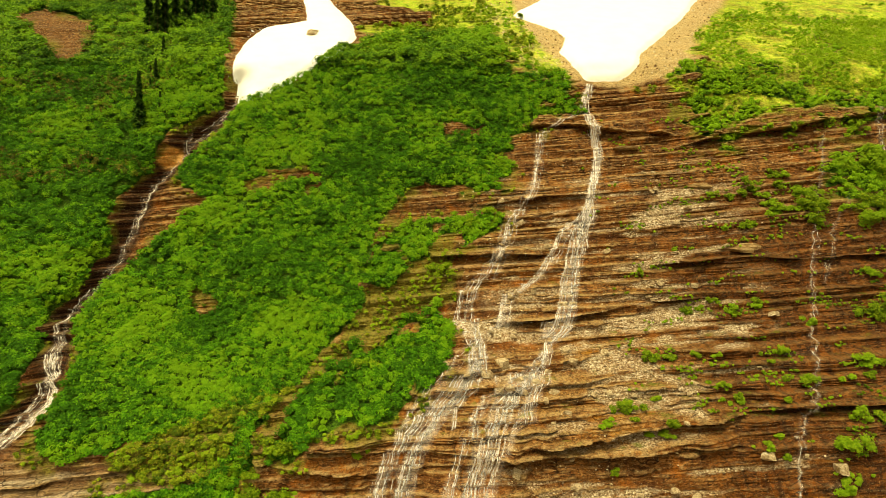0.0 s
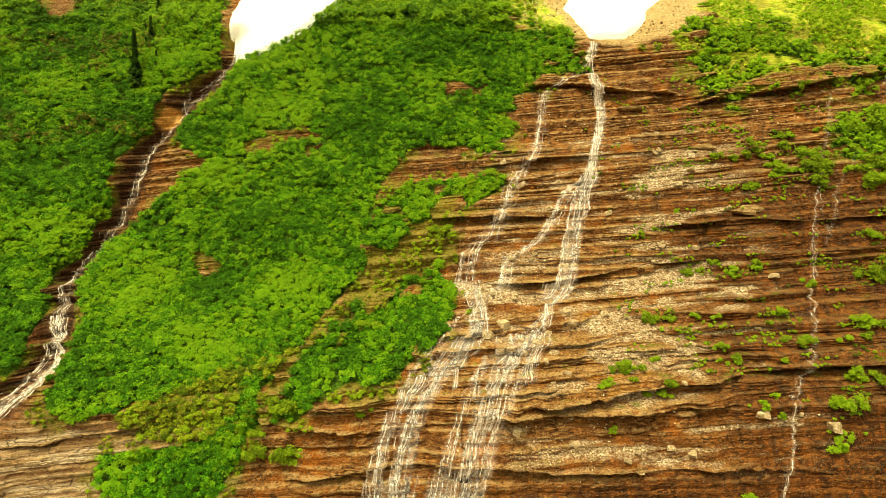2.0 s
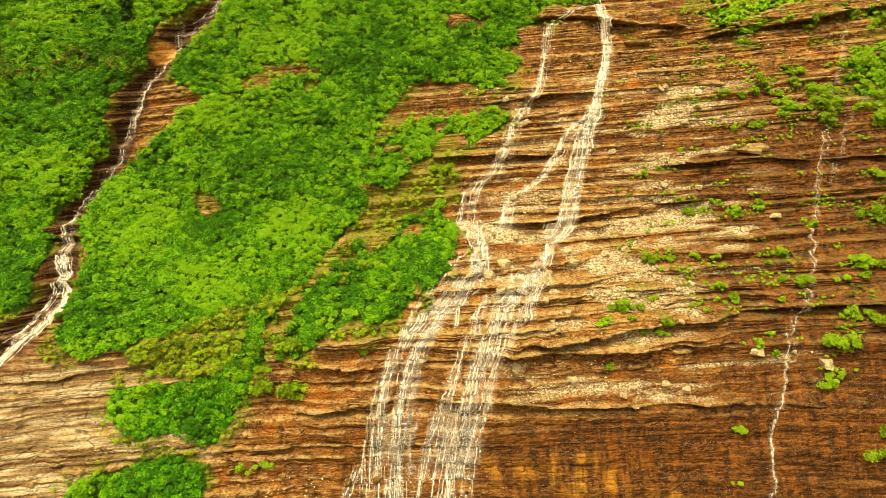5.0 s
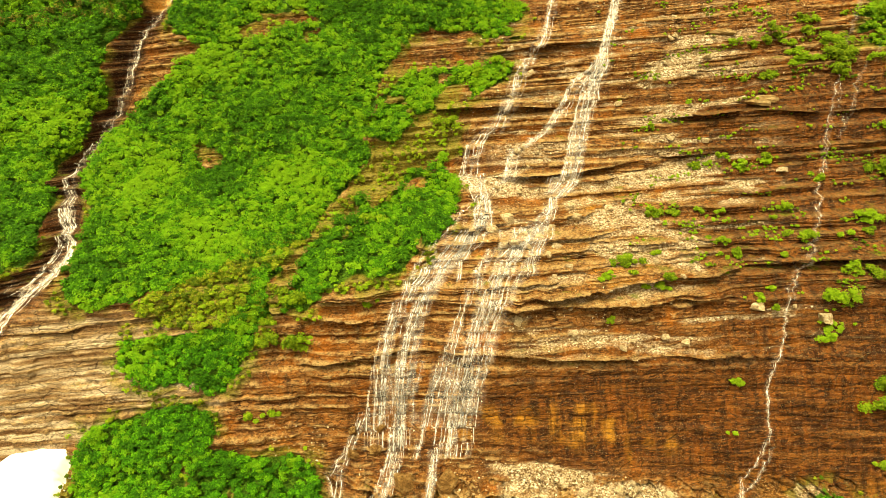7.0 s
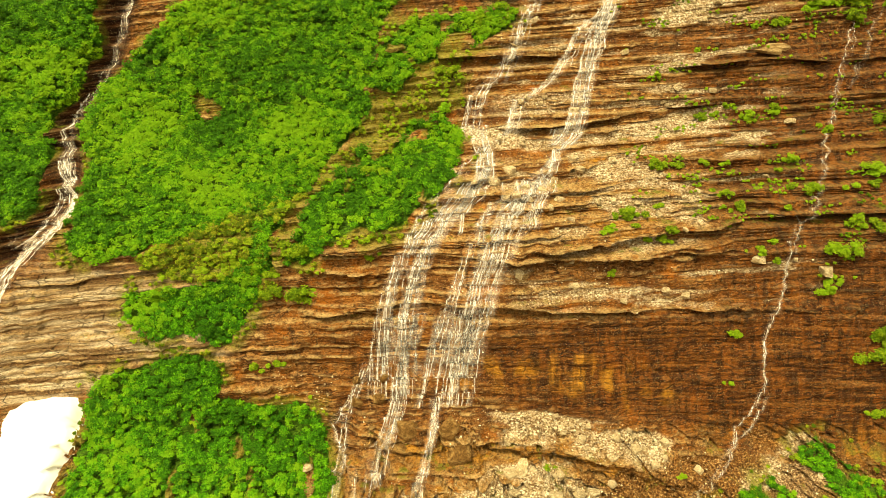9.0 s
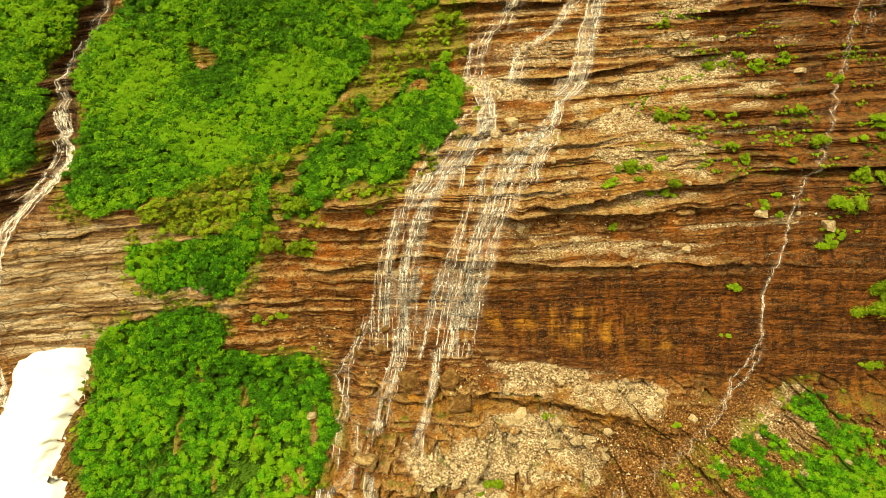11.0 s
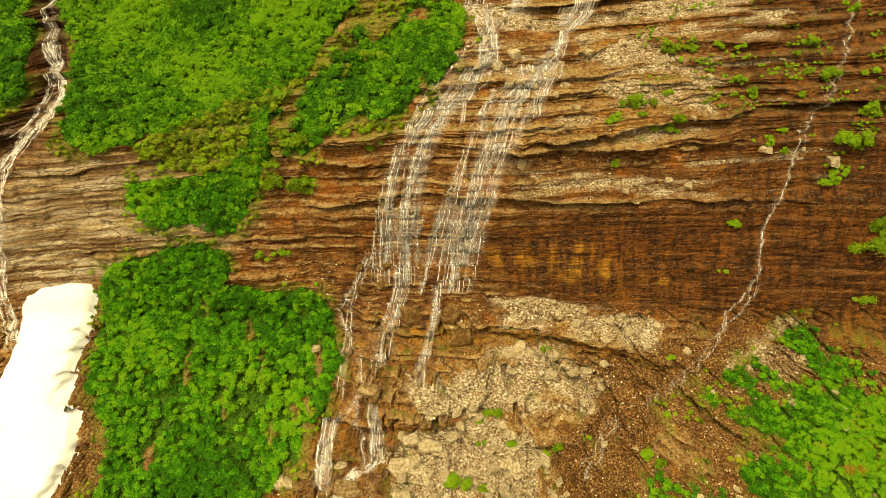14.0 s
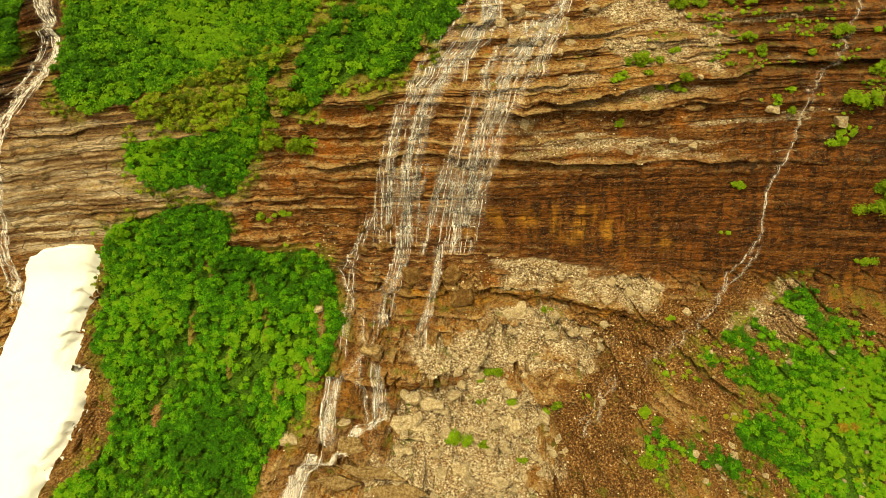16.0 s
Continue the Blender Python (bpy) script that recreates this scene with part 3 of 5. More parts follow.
    m["scree"] = np.maximum(smooth(-0.6, 0.6, scree), 0.8 * trail * smooth(0.59, 0.68, fbm(x / 11, level / 0.9, 26, 4)))
    m["upscree"] = smooth(-1.0, 2.0, inside(SCREE_UPPER, wx, wz))
    m["pale"] = smooth(-3.0, 2.5, inside(PALE_WALL, wx, wz))
    m["sheer"] = smooth(-2, 3, inside(DARK_WALL, wx, wz))
    m["wet_and_shade"] = np.maximum(smooth(-4, 3, inside(DARK_WALL, wx, wz)), 0.95 * smooth(36, 54, wx) * smooth(8, -6, wz) * smooth(-80, -70, wz))
    m["wet_and_shade"] = np.maximum(m["wet_and_shade"], smooth(5.5, 2.5, beside(GULLY, wx, wz)) * (z < 28))
    for line in (LFALL_A, LFALL_B, LFALL_C, LFALL_D, LFALL_F, LRUN_B, LFALL_G):
        m["wet_and_shade"] = np.maximum(m["wet_and_shade"], 0.75 * smooth(3.6, 1.6, beside(line, wx, wz)))
    m["wet_and_shade"] = np.maximum(m["wet_and_shade"], smooth(-0.5, 0.5, inside(BARE_GULLY, wx, wz)))
    m["wet_and_shade"] = np.maximum(m["wet_and_shade"], smooth(-0.8, 0.5, inside(WALL_LOW, wx, wz)))
    # shade on the face under LEDGE_C, put in through the wet rock colour
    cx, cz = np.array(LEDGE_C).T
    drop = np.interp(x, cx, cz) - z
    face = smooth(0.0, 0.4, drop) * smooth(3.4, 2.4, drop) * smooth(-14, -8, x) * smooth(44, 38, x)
    m["wet_and_shade"] = np.maximum(m["wet_and_shade"], 0.85 * face)
    # close to the gully line and over its bare top
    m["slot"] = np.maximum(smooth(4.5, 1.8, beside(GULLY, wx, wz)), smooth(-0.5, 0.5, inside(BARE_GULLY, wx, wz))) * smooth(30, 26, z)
    gold = np.full(x.shape, -99.0)
    for poly in (GOLD_A, GOLD_B, GOLD_C, GOLD_D):
        gold = np.maximum(gold, inside(poly, wx, wz))
    foot = 0.55 * smooth(-66, -72, z) * smooth(0.42, 0.58, fbm(x / 6, bed_level(x, z) / 2.2, 39, 4))
    m["gold"] = np.maximum.reduce([0.8 * face, foot, smooth(-2.5, 1.5, gold + 6 * (fbm(x / 3, z / 4, 30, 3) - 0.5)) * smooth(0.35, 0.6, fbm(x / 1.6, z / 5, 40, 3))])
    earth = np.full(x.shape, -99.0)
    for poly in (EARTH_LOW, EARTH_SNOW, EARTH_TOPLEFT, BARE_F):
        earth = np.maximum(earth, inside(poly, wx, wz))
    m["earth"] = np.maximum(smooth(-1.0, 1.0, earth + 5 * (fbm(x / 4, z / 3, 38, 4) - 0.5)), 0.85 * smooth(-1, 1.5, inside(VEG_RIGHT, wx, wz)))
    snow = np.maximum.reduce([inside(SNOW_UPPER, x, z), inside(SNOW_GULLY, x, z), inside(SNOW_LOW, x, z)])
    m["meadow"] = m["meadow"] * smooth(0.6, -0.4, inside(OUTCROP, wx, wz))
    m["snow"] = smooth(-1.5, 0.5, snow)
    m["clay"] = smooth(-0.5, 0.5, inside(CLAY, wx, wz))
    return m


def rifts(x, z):
    """Broken lines that run down to the right over the rubble below the cliff, 1 along a line."""
    u, v = 0.82 * x - 0.57 * z, 0.57 * x + 0.82 * z
    r = np.abs(fbm(u / 9, v / 2.6, 111, 3) - 0.5)
    q = np.abs(fbm(u / 4, v / 4, 115, 3) - 0.5)
    return np.maximum(smooth(0.05, 0.01, r), 0.6 * smooth(0.03, 0.005, q)) * smooth(-66, -71, z)


def crevices(x, z):
    """Gaps that run down through the thickets."""
    r = np.abs(fbm(x / 5.5, z / 9, 25, 3) - 0.5)
    q = np.abs(fbm(x / 2.6, z / 3.4, 28, 2) - 0.5)
    return np.maximum(smooth(0.03, 0.012, r), 0.8 * smooth(0.02, 0.008, q) * smooth(0.5, 0.65, vnoise(x / 8, z / 8, 27)))


def bed_level(x, z):
    """Height along the beds of rock, which rise to the right high on the face, lie flat lower down and dip at its foot."""
    dip = np.interp(z, [-100, -70, -50, -36, -8, 24, 60], [-0.40, -0.03, 0.005, 0.055, 0.075, 0.115, 0.12])
    level = z - dip * (np.maximum(x, -25) - 20) - 0.10 * np.minimum(x + 25, 0)
    return level + 0.9 * (fbm(x / 45, z / 30, 33, 2) - 0.5) + 0.09 * (fbm(x / 6, z / 3, 34, 2) - 0.5)


def slope_y(x, z, rocky):
    """Depth of the surface; rocky: how far the beds of rock show."""
    y = np.interp(z, ZT, YT)
    fall = np.interp(z, ZT, MT)
    # broad forms: the green buttress, the gully, uneven ground
    y = y - 3.5 * np.exp(-((x + 22) / 24) ** 2 - ((z + 2) / 26) ** 2)
    y = y + 4.5 * np.exp(-(beside(GULLY, x, z) / 2.8) ** 2)
    y = y + 3.0 * (fbm(x / 28, z / 20, 31, 3) - 0.5) + 0.8 * (fbm(x / 7, z / 6, 32, 3) - 0.5)
    for line, jut, tall in LEDGES:
        lx, lz = np.array(line).T
        sel = (x > lx[0] - 3) & (x < lx[-1] + 3) & (z > lz.min() - tall - 4) & (z < lz.max() + 12)
        if not sel.any():
            continue
        a, b = x[sel], z[sel]
        rim = np.interp(a, lx, lz) + 0.45 * (fbm(a / 4, a * 0 + jut, 35, 3) - 0.5)
        end = smooth(lx[0] - 3, lx[0] + 3, a) * smooth(lx[-1] + 3, lx[-1] - 3, a) * (0.3 + 0.3 * (jut > 2.2) + 0.95 * smooth(0.25, 0.65, vnoise(a / 5, jut * 9, 36)))
        d = b - rim
        add = np.where(d > 0, -jut * smooth(0.0, 0.25, d) * np.exp(-d / (1.6 * tall)), 0.55 * jut * smooth(-tall, -0.2, d) * (d <= 0))
        add = add + 0.55 * jut * smooth(0.25, 0.0, d) * (d > 0)
        if tall > 1.6 and jut > 2.2 and lz.mean() < -70 or line is LEDGE_Q:
            # a shelf over an upright face
            add = np.where(d > 0, -jut * np.exp(-d / (1.2 * tall)), np.minimum(0, -0.82 * jut - 1.25 * d))
            end = smooth(lx[0] - 1.5, lx[0] + 1.5, a) * smooth(lx[-1] + 1.5, lx[-1] - 1.5, a) * (0.8 + 0.3 * vnoise(a / 2.5, jut * 9, 36))
        y[sel] = y[sel] + end * add * np.clip(0.25 + 0.3 * (jut > 2.2) + rocky[sel] * 1.1, 0, 1)
    level = bed_level(x, z)
    for h, strength, jut, wide, seed in ((5.0, 0.45, 0.65, 22, 41), (2.0, 0.95, 0.62, 13, 51), (0.62, 0.60, 0.20, 6, 61)):
        warp = level / h + 1.6 * (vnoise(level / h * 0.45, x / 90, seed) - 0.5)
        k = np.floor(warp)
        f = warp - k
        tread = smooth(0.74, 1.0, f)
        broken = 0.45 + 0.55 * smooth(0.2, 0.5, vnoise(x / wide, k * 3.7, seed + 1))
        show = rocky * (0.45 + 0.70 * smooth(0.36, 0.60, fbm(x / 18, level / 4.5, seed + 6, 3)))
        y = y + show * strength * broken * np.minimum(fall, 1.2) * h * (tread - f)
        block = np.floor(x / (wide * 0.13) + 7 * hashed(k, k * 0, seed + 2) + 0.5 * vnoise(x / 2, z / 2, seed + 3))
        out = 0.45 * hashed(k, k * 0 + 3, seed + 7) + 0.28 * vnoise(x / wide, k * 5.3, seed + 4) + 0.42 * hashed(block, k, seed + 5) - 0.54
        edge = smooth(0.0, 0.06, f) * smooth(1.0, 0.88, f)
        y = y - show * jut * 2 * out * edge
    y = y - rocky * (0.20 * (fbm(x / 3.4, level / 0.42, 71, 2) - 0.5) + 0.26 * (fbm(x / 0.9, z / 0.7, 73, 2) - 0.5))
    low = smooth(-64, -72, z)
    y = y - low * (1.5 * (fbm(x / 5, z / 3.2, 74, 4) - 0.5) + 0.9 * np.abs(fbm(x / 2.0, z / 1.3, 75, 3) - 0.5))
    y = y + 3.2 * rifts(x, z) * smooth(45, 25, x) + 1.6 * rifts(x, z) * smooth(25, 45, x)
    # gaps round the slabs
    if (z < -76).any():
        low = (z < -76) & (x > -26) & (x < 26)
        gap = np.zeros(int(low.sum()))
        for slab in SLABS:
            gap = np.maximum(gap, smooth(0.75, 0.25, np.abs(inside(slab, x[low], z[low]) + 0.25)))
        y[low] = y[low] + 0.7 * gap
    y = y - (1 - rocky) * 0.35 * (fbm(x / 1.6, z / 1.4, 72, 4) - 0.5)
    return y


def rockiness(m):
    return np.clip(1 - 0.9 * np.maximum(m["veg"], m["meadow"]) - 0.85 * m["upscree"] - 0.55 * m["scree"] - 0.6 * m["earth"] - 0.45 * m["sheer"] - m["snow"], 0.06, 1)


def on_slope(x, z):
    """Points of the surface, as an array of (x, y, z)."""
    x, z = np.asarray(x, float), np.asarray(z, float)
    y = slope_y(x, z, rockiness(masks(x, z)))
    return np.stack([x, y, z], -1)


# ---- mesh helpers ----
def quick_mesh(name, verts, faces, material, attributes=None, flat=True):
    """A mesh from arrays; faces: n x 3 or n x 4."""
    me = bpy.data.meshes.new(name)
    n, w = faces.shape
    me.vertices.add(len(verts))
    me.vertices.foreach_set("co", np.ascontiguousarray(verts, np.float32).ravel())
    me.loops.add(n * w)
    me.loops.foreach_set("vertex_index", np.ascontiguousarray(faces, np.int32).ravel())
    me.polygons.add(n)
    me.polygons.foreach_set("loop_start", np.arange(0, n * w, w, dtype=np.int32))
    me.polygons.foreach_set("use_smooth", np.full(n, not flat))
    for key, values in (attributes or {}).items():
        a = me.attributes.new(key, "FLOAT", "POINT")
        a.data.foreach_set("value", np.ascontiguousarray(values, np.float32).ravel())
    me.update(calc_edges=True)
    me.materials.append(material)
    return me


def grid_faces(rows, cols):
    i = np.arange(rows * cols).reshape(rows, cols)
    return np.stack([i[:-1, :-1], i[:-1, 1:], i[1:, 1:], i[1:, :-1]], -1).reshape(-1, 4)


# ---- materials ----
class Nodes:
    """Short calls for building a node material."""

    def __init__(self, name):
        self.mat = bpy.data.materials.new(name)
        self.mat.use_nodes = True
        self.t = self.mat.node_tree
        self.bsdf = self.t.nodes["Principled BSDF"]
        self.out = self.t.nodes["Material Output"]
        self.where = self.t.nodes.new("ShaderNodeTexCoord").outputs["Object"]

    def put(self, socket, v):
        if isinstance(v, bpy.types.NodeSocket):
            self.t.links.new(v, socket)
        elif isinstance(v, tuple) and len(v) == 3 and socket.type == "RGBA":
            socket.default_value = (*v, 1)
        else:
            socket.default_value = v

    def attr(self, name):
        n = self.t.nodes.new("ShaderNodeAttribute")
        n.attribute_name = name
        return n.outputs["Fac"]

    def island(self):
        return self.t.nodes.new("ShaderNodeNewGeometry").outputs["Random Per Island"]

    def chance(self):
        return self.t.nodes.new("ShaderNodeObjectInfo").outputs["Random"]

    def noise(self, scale, stretch=(1, 1, 1), detail=4, rough=0.6, shift=0.0):
        m = self.t.nodes.new("ShaderNodeMapping")
        self.put(m.inputs["Vector"], self.where)
        m.inputs["Scale"].default_value = stretch
        m.inputs["Location"].default_value = (shift, shift * 0.7, shift * 1.3)
        n = self.t.nodes.new("ShaderNodeTexNoise")
        n.inputs["Scale"].default_value, n.inputs["Detail"].default_value, n.inputs["Roughness"].default_value = scale, detail, rough
        self.put(n.inputs["Vector"], m.outputs["Vector"])
        return n.outputs["Fac"]

    def beds(self, tall, long, shift, detail=3, rough=0.55):
        """Noise drawn out along the beds: about 1 / tall metres high and long metres long."""
        sep, com = self.t.nodes.new("ShaderNodeSeparateXYZ"), self.t.nodes.new("ShaderNodeCombineXYZ")
        self.put(sep.inputs["Vector"], self.t.nodes.new("ShaderNodeTexCoord").outputs["Object"])
        self.put(com.inputs["X"], self.math("MULTIPLY", sep.outputs["X"], 1 / long))
        self.put(com.inputs["Y"], self.math("MULTIPLY", self.attr("level"), tall))
        com.inputs["Z"].default_value = shift
        n = self.t.nodes.new("ShaderNodeTexNoise")
        n.inputs["Scale"].default_value, n.inputs["Detail"].default_value, n.inputs["Roughness"].default_value = 1.0, detail, rough
        self.put(n.inputs["Vector"], com.outputs["Vector"])
        return n.outputs["Fac"]

    def cells(self, scale, stretch, shift, edge=False):
        """Blocks: a random shade for each, or the distance to their joints."""
        m = self.t.nodes.new("ShaderNodeMapping")
        self.put(m.inputs["Vector"], self.where)
        m.inputs["Scale"].default_value = stretch
        m.inputs["Location"].default_value = (shift, shift * 0.7, shift * 1.3)
        n = self.t.nodes.new("ShaderNodeTexVoronoi")
        n.inputs["Scale"].default_value = scale
        if edge:
            n.feature = "DISTANCE_TO_EDGE"
        self.put(n.inputs["Vector"], m.outputs["Vector"])
        if edge:
            return n.outputs["Distance"]
        sep = self.t.nodes.new("ShaderNodeSeparateColor")
        self.put(sep.inputs["Color"], n.outputs["Color"])
        return sep.outputs["Red"]

    def ramp(self, v, *stops):
        n = self.t.nodes.new("ShaderNodeValToRGB")
        e = n.color_ramp.elements
        while len(e) < len(stops):
            e.new(0.5)
        for el, (p, c) in zip(e, stops):
            el.position, el.color = p, (*c, 1) if isinstance(c, tuple) else (c, c, c, 1)
        self.put(n.inputs["Fac"], v)
        return n.outputs["Color"]

    def mix(self, fac, a, b, how="MIX"):
        n = self.t.nodes.new("ShaderNodeMix")
        n.data_type, n.blend_type = "RGBA", how
        self.put(n.inputs["Factor"], fac), self.put(n.inputs["A"], a), self.put(n.inputs["B"], b)
        return n.outputs["Result"]

    def math(self, how, a, b=0.0):
        n = self.t.nodes.new("ShaderNodeMath")
        n.operation = how
        n.use_clamp = how in ("MULTIPLY_ADD",)
        self.put(n.inputs[0], a), self.put(n.inputs[1], b)
        return n.outputs[0]

    def bump(self, height, strength, distance):
        n = self.t.nodes.new("ShaderNodeBump")
        n.inputs["Strength"].default_value, n.inputs["Distance"].default_value = strength, distance
        self.put(n.inputs["Height"], height)
        self.put(self.bsdf.inputs["Normal"], n.outputs["Normal"])

    def done(self, color, rough=0.8, spec=0.3):
        self.put(self.bsdf.inputs["Base Color"], color)
        self.put(self.bsdf.inputs["Roughness"], rough)
        self.put(self.bsdf.inputs["Specular IOR Level"], spec)
        return self.mat


def ground_material():
    n = Nodes("layered_rock_and_soil")
    dip = n.t.nodes.new("ShaderNodeMapping")
    n.put(dip.inputs["Vector"], n.where)
    dip.inputs["Rotation"].default_value = (0, radians(5.1), 0)
    n.where = dip.outputs["Vector"]
    course = n.beds(0.40, 30, 1.0, 2)
    beds = n.beds(0.85, 18, 3.0, 2, 0.55)
    fine = n.beds(2.6, 7, 5.0, 2, 0.6)
    blot = n.noise(0.10, (0.7, 1, 1.4), 5, 0.62, 9.0)
    grain = n.noise(2.6, (1, 1, 1.3), 6, 0.75, 5.0)
    speck = n.ramp(n.noise(5.5, (1, 1, 1.2), 2, 0.6, 15.0), (0.60, 0.0), (0.68, 1.0))
    streak = n.noise(0.55, (1.5, 0.5, 0.10), 5, 0.7, 7.0)
    drip = n.noise(0.55, (1.5, 0.5, 0.20), 5, 0.62, 17.0)
    rock = n.ramp(beds, (0.36, (0.070, 0.026, 0.006)), (0.46, (0.175, 0.074, 0.015)), (0.55, (0.31, 0.155, 0.036)), (0.66, (0.50, 0.31, 0.115)))
    rock = n.mix(n.ramp(course, (0.38, 0.65), (0.48, 0.0)), rock, (0.080, 0.030, 0.007))
    rock = n.mix(n.ramp(course, (0.54, 0.0), (0.62, 0.5)), rock, (0.44, 0.27, 0.105))
    rock = n.mix(n.ramp(drip, (0.52, 0.0), (0.64, 0.7)), rock, (0.034, 0.013, 0.004))
    rock = n.mix(n.ramp(drip, (0.36, 0.55), (0.45, 0.0)), rock, (0.42, 0.205, 0.036))
    big, small = n.cells(0.7, (0.55, 0.55, 1.5), 2.0), n.cells(1.9, (0.6, 0.6, 1.9), 6.0)
    rock = n.mix(n.ramp(big, (0.0, 0.5), (0.5, 0.0)), rock, (0.070, 0.028, 0.007))
    rock = n.mix(n.ramp(big, (0.6, 0.0), (1.0, 0.4)), rock, (0.43, 0.26, 0.10))
    rock = n.mix(n.ramp(small, (0.60, 0.0), (0.9, 0.75)), rock, (0.52, 0.35, 0.15))
    rock = n.mix(n.ramp(small, (0.05, 0.75), (0.38, 0.0)), rock, (0.038, 0.015, 0.005))
    turns = n.noise(0.11, (0.8, 1, 2.6), 5, 0.65, 33.0)
    lines = n.math("MULTIPLY", n.ramp(fine, (0.36, 0.8), (0.42, 0.0)), n.ramp(turns, (0.40, 1.0), (0.52, 0.1)))
    rock = n.mix(lines, rock, (0.030, 0.012, 0.004))
    lines = n.math("MULTIPLY", n.ramp(fine, (0.58, 0.0), (0.65, 0.9)), n.ramp(n.noise(0.3, (1, 1, 2.0), 4, 0.6, 37.0), (0.46, 0.0), (0.58, 1.0)))
    rock = n.mix(lines, rock, (0.66, 0.49, 0.26))
    shed = n.ramp(grain, (0.38, (0.060, 0.024, 0.007)), (0.48, (0.19, 0.090, 0.024)), (0.56, (0.36, 0.22, 0.080)), (0.66, (0.70, 0.56, 0.34)))
    rock = n.mix(n.ramp(turns, (0.50, 0.0), (0.58, 0.8)), rock, shed)
    rock = n.mix(n.ramp(blot, (0.44, 0.0), (0.60, 0.6)), rock, (0.11, 0.043, 0.009))
    rock = n.mix(n.ramp(streak, (0.54, 0.0), (0.66, 0.5)), rock, (0.036, 0.014, 0.005))
    rust = n.noise(0.22, (1, 0.5, 0.8), 5, 0.65, 21.0)
    rock = n.mix(n.ramp(rust, (0.52, 0.0), (0.68, 0.65)), rock, (0.46, 0.19, 0.014))
    # colour of wet rock, also painted as shade under the low ledge
    wet_and_shade = n.mix(n.ramp(drip, (0.40, 0.0), (0.58, 0.95)), (0.25, 0.100, 0.012), (0.038, 0.014, 0.004))
    wet_and_shade = n.mix(n.ramp(n.noise(0.14, (1, 1, 1.3), 5, 0.65, 27.0), (0.42, 0.0), (0.60, 0.75)), wet_and_shade, (0.055, 0.021, 0.005))
    wet_and_shade = n.mix(n.ramp(fine, (0.37, 0.6), (0.43, 0.0)), wet_and_shade, (0.020, 0.008, 0.003))
    wet_and_shade = n.mix(n.ramp(small, (0.6, 0.0), (0.9, 0.6)), wet_and_shade, (0.27, 0.125, 0.022))
    wet_and_shade = n.mix(n.ramp(small, (0.05, 0.7), (0.35, 0.0)), wet_and_shade, (0.022, 0.009, 0.003))
    wet_and_shade = n.mix(n.math("MULTIPLY", n.ramp(beds, (0.54, 0.0), (0.64, 0.7)), n.ramp(grain, (0.44, 0.2), (0.58, 1.0))), wet_and_shade, (0.34, 0.18, 0.045))
    rock = n.mix(n.math("MULTIPLY", n.attr("wet_and_shade"), 0.95), rock, wet_and_shade)
    # very dark banded colour along the gully
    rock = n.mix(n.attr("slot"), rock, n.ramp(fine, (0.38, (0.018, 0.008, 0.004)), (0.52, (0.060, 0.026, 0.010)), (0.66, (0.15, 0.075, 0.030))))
    pale = n.ramp(beds, (0.37, (0.13, 0.062, 0.022)), (0.46, (0.30, 0.19, 0.095)), (0.57, (0.57, 0.455, 0.315)))
    pale = n.mix(n.ramp(big, (0.0, 0.45), (0.5, 0.0)), pale, (0.20, 0.115, 0.050))
    pale = n.mix(n.ramp(fine, (0.36, 0.6), (0.43, 0.0)), pale, (0.15, 0.080, 0.030))
    rock = n.mix(1.0, rock, (0.82, 0.605, 0.40), "MULTIPLY")
    rock = n.mix(n.attr("pale"), rock, pale)
    rock = n.mix(n.math("MULTIPLY", n.attr("gold"), n.math("MULTIPLY", n.ramp(drip, (0.40, 0.9), (0.62, 0.2)), n.ramp(beds, (0.40, 0.35), (0.58, 1.0)))), rock, (0.48, 0.22, 0.016))
    pebble = n.ramp(grain, (0.40, (0.12, 0.066, 0.026)), (0.47, (0.36, 0.25, 0.13)), (0.54, (0.60, 0.475, 0.32)), (0.61, (0.88, 0.80, 0.66)))
    pebble = n.mix(n.ramp(n.noise(0.55, (1, 1, 1.5), 5, 0.65, 91.0), (0.48, 0.0), (0.62, 0.4)), pebble, n.ramp(grain, (0.38, (0.11, 0.046, 0.012)), (0.62, (0.38, 0.20, 0.065))))
    debris = n.ramp(grain, (0.38, (0.11, 0.050, 0.014)), (0.48, (0.31, 0.19, 0.070)), (0.62, (0.66, 0.51, 0.29)))
    loose = n.math("MULTIPLY", n.attr("tread"), n.ramp(n.noise(0.5, (1, 1, 1), 4, 0.6, 41.0), (0.38, 0.0), (0.52, 0.95)))
    loose = n.math("MULTIPLY", loose, n.math("SUBTRACT", 1.0, n.math("MULTIPLY", n.attr("wet_and_shade"), 0.85)))
    split = n.math("MULTIPLY", n.ramp(n.cells(0.42, (0.6, 0.6, 1.7), 12.0, True), (0.0, 0.9), (0.045, 0.0)), n.ramp(n.noise(0.2, (1, 1, 1.5), 4, 0.6, 57.0), (0.45, 0.0), (0.55, 1.0)))
    rock = n.mix(split, rock, (0.022, 0.009, 0.003))
    col = n.mix(loose, rock, n.mix(1.0, debris, (0.76, 0.57, 0.36), "MULTIPLY"))
    # pale worn edges; the light on ledge noses is painted in with them
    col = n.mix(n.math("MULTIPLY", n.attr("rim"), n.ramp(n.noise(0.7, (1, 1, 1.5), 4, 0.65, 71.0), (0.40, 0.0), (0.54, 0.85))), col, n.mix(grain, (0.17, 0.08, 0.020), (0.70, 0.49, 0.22)))
